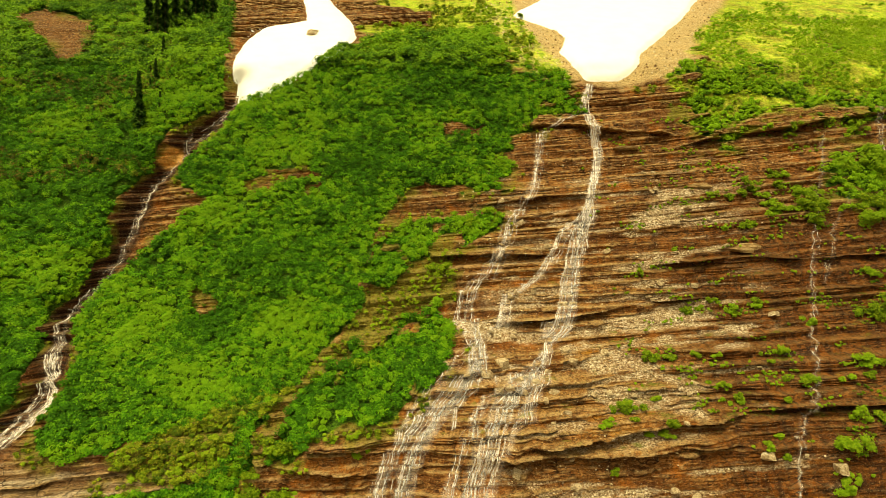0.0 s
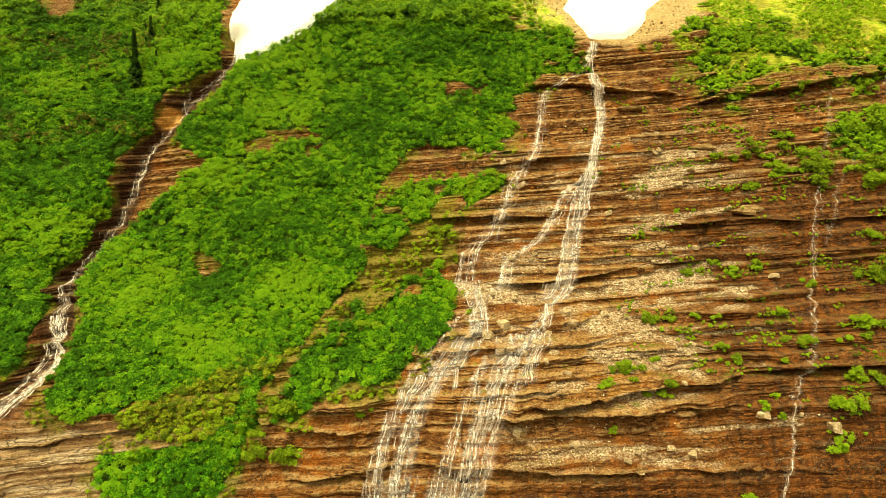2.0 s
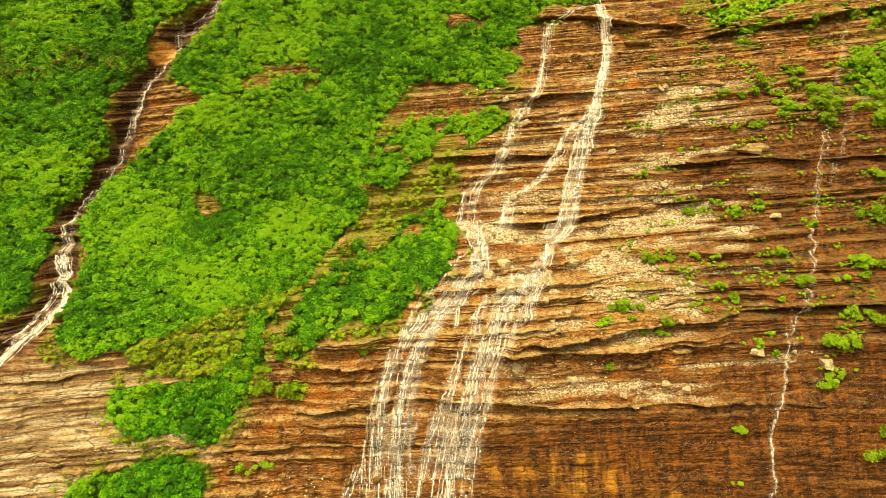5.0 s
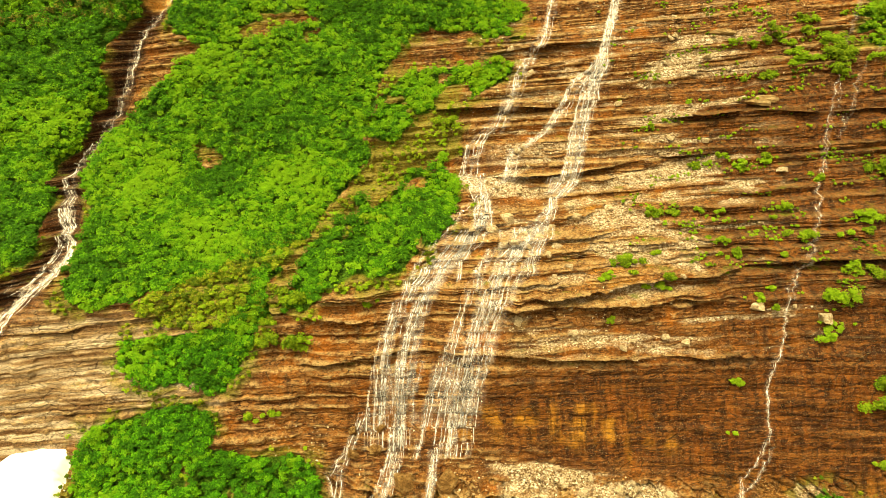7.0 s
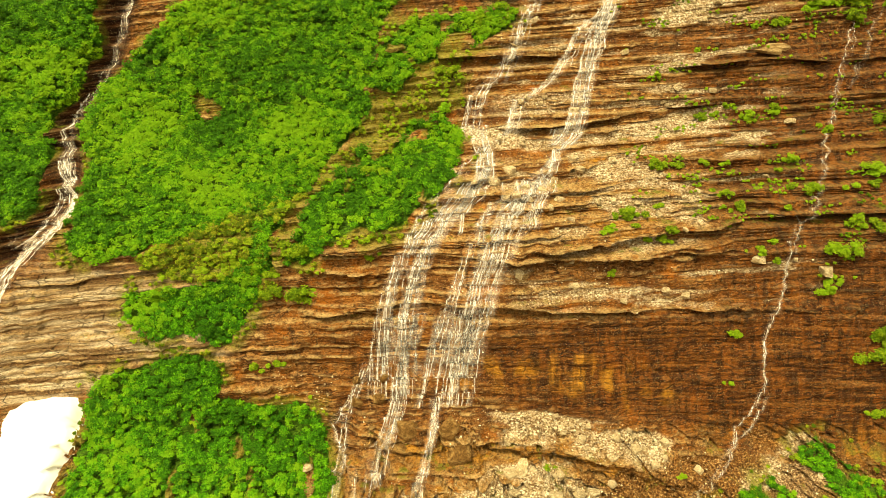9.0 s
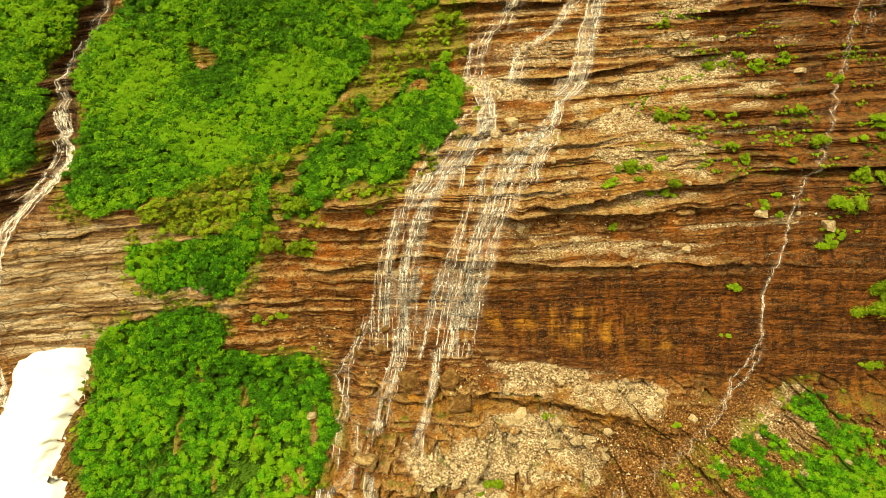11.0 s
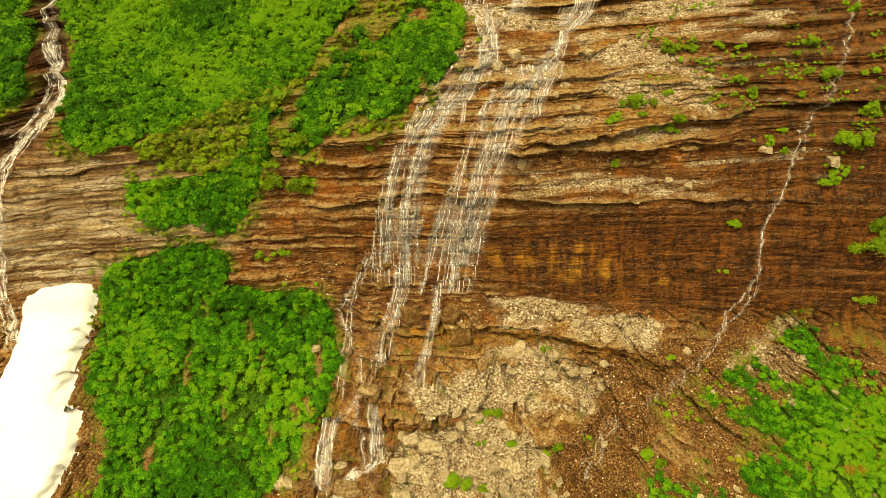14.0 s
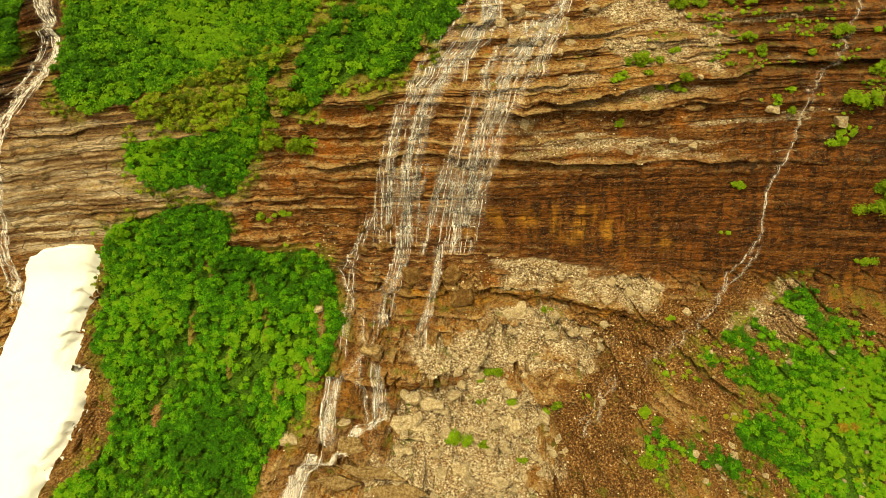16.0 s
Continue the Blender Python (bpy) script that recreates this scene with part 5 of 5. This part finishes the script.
# ---- boulders and stones ----
def stone_material(name, a, b, c):
    n = Nodes(name)
    col = n.ramp(n.noise(1.6, (1, 1, 2.0), 6, 0.7), (0.34, a), (0.5, b), (0.68, c))
    col = n.mix(n.math("MULTIPLY", n.chance(), 0.4), col, b)
    col = n.mix(1.0, col, n.ramp(n.noise(5.0, (1, 1, 1.8), 5, 0.78, 8.0), (0.38, 0.4), (0.50, 0.95), (0.6, 1.0)), "MULTIPLY")
    n.bump(n.noise(3.0, (1, 1, 2.4), 6, 0.75, 4.0), 1.0, 0.35)
    return n.done(col, 0.88, 0.12)


PALE_STONE = stone_material("pale_stone", (0.24, 0.145, 0.06), (0.60, 0.46, 0.27), (0.90, 0.80, 0.62))
TAN_STONE = stone_material("tan_stone", (0.10, 0.050, 0.016), (0.33, 0.21, 0.085), (0.56, 0.43, 0.24))
BROWN_STONE = stone_material("brown_stone", (0.055, 0.024, 0.006), (0.19, 0.098, 0.027), (0.42, 0.28, 0.11))


def slab_mesh(name, rng, material, thin=0.5, chips=5, near=0.85):
    """A broken block of layered stone: a roughened box with corners knocked off."""
    bm = bmesh.new()
    bmesh.ops.create_cube(bm, size=2)
    bmesh.ops.subdivide_edges(bm, edges=bm.edges[:], cuts=3, use_grid_fill=True)
    planes = [(Vector((rng.normal(), rng.normal(), rng.normal() * 0.7)).normalized(), rng.uniform(near, near + 0.32)) for _ in range(chips)]
    lean, shift = rng.uniform(-0.35, 0.35, 2), Vector(rng.uniform(0, 50, 3))
    for v in bm.verts:
        v.co.x += lean[0] * v.co.y
        v.co.y += lean[1] * v.co.x
        for q, d in planes:
            over = v.co.dot(q) - d
            if over > 0:
                v.co -= q * over
        v.co += Vector((noise.noise(v.co * 1.4 + shift), noise.noise(v.co * 1.4 - shift), noise.noise(v.co * 2.2 + shift) * 0.6)) * 0.08
        v.co.z *= thin
    me = bpy.data.meshes.new(name)
    bm.to_mesh(me), bm.free()
    me.materials.append(material)
    return me


for spots, mat, label in ((BOULDERS_A, PALE_STONE, "pale weathered boulder lodged on the rock face"), (BOULDERS_B, PALE_STONE, "pale angular boulder among slabs at the cliff foot"),
                          (BOULDERS_C, None, "brown stone block at the cliff foot"), (BOULDERS_D, PALE_STONE, "pale wet boulder among the threads of the waterfall"),
                          (BOULDERS_E, PALE_STONE, "pale broken stone block lying in the rubble")):
    for i, (x, z, r) in enumerate(spots):
        r = min(r, 2.3)
        m = mat or (BROWN_STONE if i in (0, 1, 2, 3) else PALE_STONE)
        if spots is BOULDERS_B and i in (5, 6, 7, 8, 9):
            m = TAN_STONE if i == 9 else BROWN_STONE
        if spots is BOULDERS_A:
            m, r = (BROWN_STONE if i in (3, 4, 5, 7, 8) else PALE_STONE), r * 0.72
        ob = tagged(new("boulder", slab_mesh("boulder", rng, m, rng.uniform(0.5, 0.8), 11, 0.68)), label, "boulder")
        p = on_slope([x], [z])[0]
        ob.location = (p[0], p[1] + 0.15 * r, p[2] - 0.1 * r) if z < 40 else (p[0], p[1] - 1.2, p[2] + 1.1)
        ob.rotation_euler = (rng.uniform(-0.3, 0.5), rng.uniform(-0.3, 0.3), rng.uniform(0, 6.28))
        ob.scale = (r * rng.uniform(0.85, 1.1), r * 0.8, r * rng.uniform(0.8, 1.0))
        if spots is BOULDERS_A and m is BROWN_STONE:
            # flat outcrops lie along the beds
            ob.data.materials[0] = TAN_STONE
            ob.rotation_euler = (0.1, 0.0, rng.uniform(-0.15, 0.15))
            ob.scale = (1.7 * r, 0.9 * r, 0.6 * r)


def build_slab(outline, thick, material, label, rng):
    """A cracked plate of layered stone with a broken outline, bedded in the slope."""
    pts = []
    for (x0, z0), (x1, z1) in zip(outline, outline[1:] + outline[:1]):
        n = max(2, int(math.hypot(x1 - x0, 1.7 * (z1 - z0)) / 0.7))
        for k in range(n):
            t = k / n
            pts.append((x0 + (x1 - x0) * t + rng.normal() * 0.10, z0 + (z1 - z0) * t + rng.normal() * 0.06))
    pts = np.array(pts)
    mid = pts.mean(0)
    slope = float(np.interp(mid[1], ZT, MT))
    up = np.array([rng.normal() * 0.10, -1.0, slope * 1.1])
    up /= np.linalg.norm(up)
    core = mid + (pts - mid) * 0.35
    out = np.median(on_slope(core[:, 0], core[:, 1])[:, 1] - np.interp(core[:, 1], ZT, YT))
    tilt = rng.normal(size=2) * 0.16
    rings = []
    for scale, lift in ((1.04, -1.2), (1.02, 0.55 * thick), (0.99, 1.1 * thick), (0.90, 1.25 * thick), (0.66, 1.32 * thick), (0.36, 1.25 * thick), (0.0, 1.3 * thick)):
        q = mid + (pts - mid) * scale
        base = np.stack([q[:, 0], np.interp(mid[1], ZT, YT) + slope * (q[:, 1] - mid[1]) + out, q[:, 1]], -1)
        rough = 0.55 * (fbm(q[:, 0] / 1.1, q[:, 1] / 0.8, 171, 3) - 0.5) + tilt[0] * (q[:, 0] - mid[0]) + tilt[1] * (q[:, 1] - mid[1])
        rings.append(base + up * (lift + rough)[:, None])
    n = len(pts)
    v = np.concatenate(rings)
    f = []
    for r in range(len(rings) - 1):
        for k in range(n):
            f.append((r * n + k, r * n + (k + 1) % n, (r + 1) * n + (k + 1) % n, (r + 1) * n + k))
    me = quick_mesh("rock_slab", v - v.mean(0), np.array(f), material)
    ob = tagged(new("rock_slab", me), label, "stone slab", "slabs at the cliff foot")
    ob.location = v.mean(0)
    return ob


PALE_LABEL, BROWN_LABEL = "pale angular stone slab lying at the cliff foot", "tan layered stone slab at the cliff foot"
for outline, thick in ((SLAB_A, 1.0), (SLAB_D, 1.4), (SLAB_E, 1.0), (SLAB_H, 1.0), (SLAB_L, 1.2)):
    build_slab(outline, thick, PALE_STONE, PALE_LABEL, rng)
for outline, thick in ((SLAB_M, 1.1), (SLAB_N, 1.0), (SLAB_P, 1.3), (SLAB_R, 0.9)):
    build_slab(outline, thick, TAN_STONE, BROWN_LABEL, rng)

shapes = [slab_mesh("stone", rng, PALE_STONE if k < 5 else BROWN_STONE, rng.uniform(0.35, 0.75)) for k in range(9)]


def strew(count, box, keep, sizes, shapes):
    x, z = scatter(*box, count * 30, rng, keep)
    x, z = x[:count], z[:count]
    p = on_slope(x, z)
    for q in p:
        ob = new("stone", shapes[int(rng.integers(len(shapes)))])
        s = sizes[0] + (sizes[1] - sizes[0]) * rng.random() ** 1.6
        ob.location = q + np.array([0, -0.3 * s, 0.22 * s])
        ob.rotation_euler = tuple(rng.uniform(-0.5, 0.5, 2)) + (rng.uniform(0, 6.28),)
        ob.scale = (s, s * rng.uniform(0.7, 1.2), s)
        ob.parent = ground


strew(170, (-10, 25, -96, -76), lambda x, z: smooth(-0.5, 0.5, inside(SCREE_G, x, z)), (0.2, 1.1), shapes[:5])
strew(60, (-10, 40, -84, -66), lambda x, z: masks(x, z)["scree"], (0.25, 1.0), shapes[:5])
strew(120, (5, 75, -46, 10), lambda x, z: masks(x, z)["scree"], (0.2, 0.8), shapes[:5])
strew(40, (20, 75, -100, -66), lambda x, z: np.maximum(masks(x, z)["earth"], 0.5 * masks(x, z)["veg"]), (0.2, 0.7), shapes[:5])


def gravel(count, box, keep, sizes):
    """Small rubble as one heap of little angular stones."""
    x, z = scatter(*box, count, rng, keep)
    p = on_slope(x, z)
    base = np.array([(1, 0, 0), (-0.5, 0.87, 0), (-0.5, -0.87, 0), (0.2, 0.1, 0.9), (-0.1, 0.0, -0.7)])
    tri = np.array([(0, 1, 3), (1, 2, 3), (2, 0, 3), (1, 0, 4), (2, 1, 4), (0, 2, 4)])
    n = len(p)
    s = sizes[0] + (sizes[1] - sizes[0]) * rng.random(n) ** 2.2
    a = rng.uniform(0, 6.28, n)
    b = base[None] * (1 + 0.5 * rng.uniform(-1, 1, (n, 5, 3))) * s[:, None, None]
    c, d = np.cos(a)[:, None], np.sin(a)[:, None]
    v = np.stack([b[..., 0] * c - b[..., 1] * d, b[..., 0] * d + b[..., 1] * c, b[..., 2]], -1) + p[:, None]
    f = tri[None] + 5 * np.arange(n)[:, None, None]
    me = quick_mesh("rubble", v.reshape(-1, 3), f.reshape(-1, 3), GRAVEL)
    return tagged(new("rubble", me), "pale rubble strewn over ledges and scree", "rubble", kind="stuff")


def gravel_material():
    n = Nodes("rubble")
    return n.done(n.ramp(n.island(), (0.0, (0.10, 0.045, 0.014)), (0.35, (0.27, 0.165, 0.065)), (0.65, (0.52, 0.41, 0.24)), (1.0, (0.80, 0.72, 0.54))), 0.9, 0.2)


GRAVEL = gravel_material()
gravel(26000, (0, 90, -60, 20), face_rubble, (0.05, 0.22))
gravel(52000, (-30, 80, -100, -58), foot_rubble, (0.07, 0.28))
gravel(12000, (-20, 120, 30, 75), lambda x, z: 0.6 * masks(x, z)["upscree"], (0.10, 0.40))


# ---- water ----
def running(line, offset, width, rng, sway=0.15):
    """One thread of water down the slope."""
    pts = np.array(line)
    seg = np.concatenate([[0], np.cumsum(np.hypot(*np.diff(pts, axis=0).T))])
    s = np.arange(0, seg[-1], 0.22)
    seed = int(rng.integers(1000))
    # it drops straight down faces and slides sideways along ledges
    z = np.interp(s, seg, pts[:, 1])
    x0 = np.interp(s, seg, pts[:, 0])
    lie = -np.gradient(on_slope(x0 + offset, z)[:, 1]) / 0.22
    ease = smooth(0.5, 2.0, lie) + 0.05
    run = np.cumsum(ease)
    far = np.interp(s, s[::26], run[::26]) if len(s) > 60 else s * run[-1] / s[-1]
    at = np.interp(run, np.maximum.accumulate(far + np.arange(len(s)) * 1e-6), s)
    x = np.interp(np.clip(0.8 * at + 0.2 * s, 0, seg[-1]), seg, pts[:, 0])
    x = x + offset + sway * 2.5 * (vnoise(s / 5, seed, 101) - 0.5) + sway * 0.6 * (vnoise(s / 1.2, seed, 102) - 0.5)
    y = np.minimum(on_slope(x, z)[:, 1], on_slope(x + width * 0.4, z)[:, 1]) - 0.18
    for i in range(1, len(y)):
        y[i] = min(y[i], y[i - 1] + 0.05)
    w = width * (0.35 + 0.9 * vnoise(s / 1.5, seed, 103) + 0.25 * ease)
    return x, y, z, s, w, seed


def between(a, b, t):
    """The line a share t of the way from one bank to the other."""
    out = []
    for k in np.linspace(0, 1, 14):
        pa = [np.interp(k, np.linspace(0, 1, len(a)), [p[i] for p in a]) for i in (0, 1)]
        pb = [np.interp(k, np.linspace(0, 1, len(b)), [p[i] for p in b]) for i in (0, 1)]
        out.append((pa[0] * (1 - t) + pb[0] * t, pa[1] * (1 - t) + pb[1] * t))
    return out


def strand(thing, line, off, width, thick, rng, name="strand"):
    x, y, z, s, w, seed = running(line, off, width, rng)
    a, b = 5, len(x)
    t = np.linspace(-0.5, 0.5, a)
    vx = x[:, None] + t * w[:, None]
    vy = y[:, None] + 0.12 * (np.abs(t) * 2) ** 2
    vz = np.repeat(z[:, None], a, 1)
    v = np.stack([vx, vy, vz], -1).reshape(-1, 3)
    ends = smooth(0, 0.8, s) * smooth(0, 0.8, s[-1] - s)
    body = (1 - (np.abs(t) * 2) ** 2)[None] * (thick * (0.2 + 0.95 * smooth(0.25, 0.7, vnoise(s / 2.6, seed, 104))) * ends)[:, None]
    me = quick_mesh(name, v, grid_faces(b, a), WATER, {"body": np.clip(body, 0, 1)}, flat=False)
    fl = me.attributes.new("flow", "FLOAT_VECTOR", "POINT")
    co = np.stack([vx * 4.5, np.repeat((s * 0.45)[:, None], a, 1) + seed, np.full_like(vx, seed * 0.37)], -1)
    fl.data.foreach_set("vector", co.astype(np.float32).ravel())
    ob = new(name, me)
    ob.parent = thing


def steps_of_water(thing, left, right, dense, thick, width):
    """Threads that drop from ledge to ledge between two banks and gather again, each step of the fall one part."""
    za, zb = max(left[0][1], right[0][1]), min(left[-1][1], right[-1][1])

    def bank(line, z):
        o = sorted(line, key=lambda p: p[1])
        return np.interp(z, [p[1] for p in o], [p[0] for p in o])

    def lay(xx, zz, w, body, rise):
        """Ribbons, one a row: middle line, width and body along it."""
        n, rows = xx.shape
        yy = on_slope(xx.ravel(), zz.ravel())[:, 1].reshape(n, rows) - rise
        for r in range(1, rows):
            yy[:, r] = np.minimum(yy[:, r], yy[:, r - 1] + 0.03)
        k = np.array([-0.5, -0.22, 0, 0.22, 0.5])
        vx = xx[..., None] + w[..., None] * k
        vy = yy[..., None] + 0.08 * np.abs(k) * np.ones_like(vx)
        vz = zz[..., None] * np.ones(5)
        full = body[..., None] * np.array([0.0, 0.7, 1.0, 0.7, 0.0])
        f = (grid_faces(rows, 5)[None] + (np.arange(n) * rows * 5)[:, None, None]).reshape(-1, 4)
        co = np.stack([vx * 3.6, vz * 0.30, np.repeat(rng.uniform(0, 90, n), rows * 5).reshape(vx.shape)], -1)
        return np.stack([vx, vy, vz], -1).reshape(-1, 3), f, full.ravel(), co.reshape(-1, 3)

    z = za
    broad = max(abs(float(bank(left, (za + zb) / 2) - bank(right, (za + zb) / 2))), 0.4)
    hubs = rng.uniform(0, 1, max(1, int(broad * 0.7)))
    n = max(3, int(broad * dense * 1.25))
    t = np.clip(np.where(rng.random(n) < 0.6, hubs[rng.integers(0, len(hubs), n)] + rng.normal(size=n) * 0.35 / broad, rng.random(n)), 0, 1)
    force = rng.uniform(0.25, 1.0, n) ** 1.3
    while z > zb + 0.3:
        h = rng.uniform(1.2, 2.7)
        xl, xr = float(bank(left, z)), float(bank(right, z))
        span = max(abs(xr - xl), 0.4)
        xm = float(bank(left, z - h) + bank(right, z - h)) / 2 - (xl + xr) / 2
        # on each ledge the streams shift, and a few join or part
        t = t + rng.normal(size=n) * 0.22 / span
        part = rng.random(n) < 0.16
        t = np.clip(np.where(part, t[rng.integers(0, n, n)] + rng.normal(size=n) * 0.5 / span, t), 0, 1)
        force = np.clip(force + rng.normal(size=n) * 0.16, 0.12, 1)
        force = np.where(rng.random(n) < 0.08, rng.uniform(0.2, 1.0, n), force)
        hubs = t[np.argsort(-force)[:len(hubs)]]
        x0 = xl + (xr - xl) * t
        rows = 9
        g = np.linspace(0, 1, rows)
        lip = z + 0.03 * (x0 - xl) + 0.12 * (vnoise(x0 / 1.5, z, 105) - 0.5)
        zz = lip[:, None] - 1.15 * h * g
        xx = x0[:, None] + 0.9 * xm * g ** 1.6 + 0.10 * rng.normal(size=(n, 1)) * g
        w = width * rng.uniform(0.45, 1.15, n)[:, None] * (0.65 + 0.6 * g)
        body = 1.5 * thick * force[:, None] * smooth(0, 0.10, g) * smooth(1.0, 0.72, g) * (0.42 + 0.58 * smooth(0.40, 0.05, g) + 0.25 * smooth(0.5, 0.75, g)) * np.where(rng.random((n, 1)) < 0.22, 0.35, 1.0)
        pieces = [lay(xx, zz, w, body, 0.16)]
        # thin veils behind the threads, and froth spread along the landings
        m = len(hubs)
        x1 = xl + (xr - xl) * hubs
        pieces.append(lay(x1[:, None] + 0.45 * xm * g ** 1.5, z - h * g * np.ones((m, 1)), width * rng.uniform(1.8, 4.2, m)[:, None] * (0.7 + 0.6 * g), 0.17 * thick * np.ones((m, 1)) * smooth(0, 0.1, g) * smooth(1.0, 0.8, g), 0.13))
        g4 = np.linspace(0, 1, 4)
        k = max(1, int(span * 0.8))
        x2 = x0[rng.integers(0, n, k)]
        pieces.append(lay(x2[:, None] + 0 * g4, z + 0.03 * (x2 - xl)[:, None] + 0.12 - 0.34 * g4 * np.ones((k, 1)), width * rng.uniform(1.5, 4.5, k)[:, None] * np.ones(4), 0.8 * thick * rng.uniform(0.3, 1, k)[:, None] * np.array([0.1, 1, 0.8, 0.0]), 0.2))
        base = np.cumsum([0] + [len(q[0]) for q in pieces])
        v = np.concatenate([q[0] for q in pieces])
        f = np.concatenate([q[1] + o for q, o in zip(pieces, base)])
        me = quick_mesh("water_step", v, f, WATER, {"body": np.clip(np.concatenate([q[2] for q in pieces]), 0, 1)}, flat=False)
        fl = me.attributes.new("flow", "FLOAT_VECTOR", "POINT")
        fl.data.foreach_set("vector", np.concatenate([q[3] for q in pieces]).astype(np.float32).ravel())
        tagged(new("water_step", me), kind="stuff").parent = thing
        z -= h


def build_fall(name, label, lines, sheets=()):
    """lines: (polyline, cores, spread, core width, dense, body); sheets: (bank, bank, cores, core width, dense, body)."""
    thing = tagged(new(name), label, "waterfall")
    for line, cores, spread, width, dense, thick in lines:
        for k in range(cores):
            off = 0.8 * spread * ((k + rng.uniform(0.2, 0.8)) / cores - 0.5) if cores > 1 else 0
            strand(thing, line, off, width, thick * rng.uniform(0.2, 0.4), rng)
        if dense:
            steps_of_water(thing, [(x - spread / 2, z) for x, z in line], [(x + spread / 2, z) for x, z in line], dense, thick * 1.1, min(0.42, 0.2 + 0.3 * width))
    for a, b, cores, width, dense, thick in sheets:
        for k in range(cores):
            line = between(a, b, (k + rng.uniform(0.1, 0.9)) / cores)
            line = line[int(rng.uniform(0, 0.2) * 13): int(rng.uniform(0.9, 1.0) * 13) + 1]
            strand(thing, line, 0, width * rng.uniform(0.6, 1.4), thick * rng.uniform(0.2, 0.45), rng)
        if dense:
            steps_of_water(thing, a, b, dense, thick * 1.15, 0.33)
    return thing


build_fall("waterfall", "white main waterfall stepping down brown rock ledges",
           [(FALL_MAIN[:8], 5, 2.2, 0.8, 5.0, 1.15), (FALL_MAIN[:8], 2, 1.0, 1.6, 0, 0.8), (FALL_MAIN[6:13], 5, 3.8, 0.6, 4.4, 1.0), (FALL_MAIN[6:13], 2, 2.0, 2.2, 0, 0.6),
            (FALL_MAIN[11:], 4, 2.6, 0.7, 3.2, 1.0), (FALL_BRANCH, 4, 2.6, 0.5, 3.8, 0.9), (LINK_C, 2, 1.2, 0.5, 2.5, 0.9), (LINK_D, 3, 1.8, 0.5, 2.8, 0.9), (LINK_E, 3, 2.4, 0.5, 2.5, 0.8)])
build_fall("waterfall", "narrow white side fall over brown rock ledges", [(FALL_LEFT[:6], 3, 2.2, 0.4, 3.2, 0.85), (FALL_LEFT[5:], 5, 3.8, 0.45, 2.8, 0.9), (LINK_A, 3, 2.4, 0.35, 2.2, 0.85), (LINK_B, 3, 2.4, 0.35, 2.2, 0.85)])
build_fall("waterfall", "broad fan of white water strands over dark wet ledges", [],
           [(CASC_L1, CASC_R1, 6, 0.30, 3.6, 0.72), (CASC_L2, CASC_R2, 6, 0.30, 3.6, 0.72), (CASC_L1, CASC_R1, 5, 2.0, 0, 0.45), (CASC_L2, CASC_R2, 5, 2.0, 0, 0.45),
            (VEIL_L, VEIL_R, 9, 2.4, 1.8, 0.42)])
build_fall("waterfall", "low white cascades running over stone slabs",
           [(LFALL_A, 2, 1.6, 0.3, 2.6, 0.75), (LFALL_A2, 2, 0.8, 0.3, 2.2, 0.7), (LFALL_B, 3, 3.0, 0.5, 2.8, 0.8), (LFALL_C, 3, 1.8, 0.5, 3.6, 0.85), (LRUN_A, 4, 2.6, 0.9, 0, 0.6),
            (LFALL_D, 3, 3.0, 0.6, 3.4, 0.85), (LFALL_E, 2, 0.8, 0.3, 3, 0.7), (LFALL_F, 3, 2.7, 0.6, 3.4, 0.85), (LRUN_B, 8, 1.7, 1.0, 0, 1.6), (LFALL_G, 4, 3.2, 0.9, 3.6, 1.0),
            (LFALL_B, 2, 2.0, 1.4, 0, 1.0), (LFALL_C, 2, 0.9, 1.2, 0, 0.8), (LFALL_D, 3, 2.2, 1.8, 0, 1.1), (LFALL_F, 3, 2.0, 1.7, 0, 1.1), (LFALL_G, 3, 2.2, 1.8, 0, 1.6)])
build_fall("stream", "white stream tumbling down the dark gully", [(GULLY[:4], 2, 1.6, 0.2, 2.2, 0.45), (GULLY[3:8], 3, 2.2, 0.25, 2.2, 0.6), (GULLY[7:], 4, 2.2, 0.4, 3.2, 0.9), (GULLY_SIDE, 2, 1.6, 0.3, 3, 0.6), (GULLY_TOP, 2, 1.3, 0.35, 3, 0.7)])
build_fall("waterfall", "white waterfall beside the pale rock wall", [(EDGE_FALL, 5, 2.6, 0.8, 4.0, 1.1)])
build_fall("trickle", "thin white trickle down the wet rock face",
           [(TRICKLE[:5], 2, 0.8, 0.14, 2.6, 0.65), (TRICKLE[4:], 2, 1.1, 0.22, 2.8, 0.75), (TRICKLE_B, 1, 1.4, 0.10, 1.6, 0.4), (TRICKLE_C, 2, 1.2, 0.14, 2.4, 0.65), (TRICKLE_LOW, 3, 1.0, 0.22, 2.0, 0.6), (TRICKLE_END, 3, 0.8, 0.26, 2.0, 0.8), (EDGE_R, 2, 0.8, 0.25, 3.0, 0.7)])
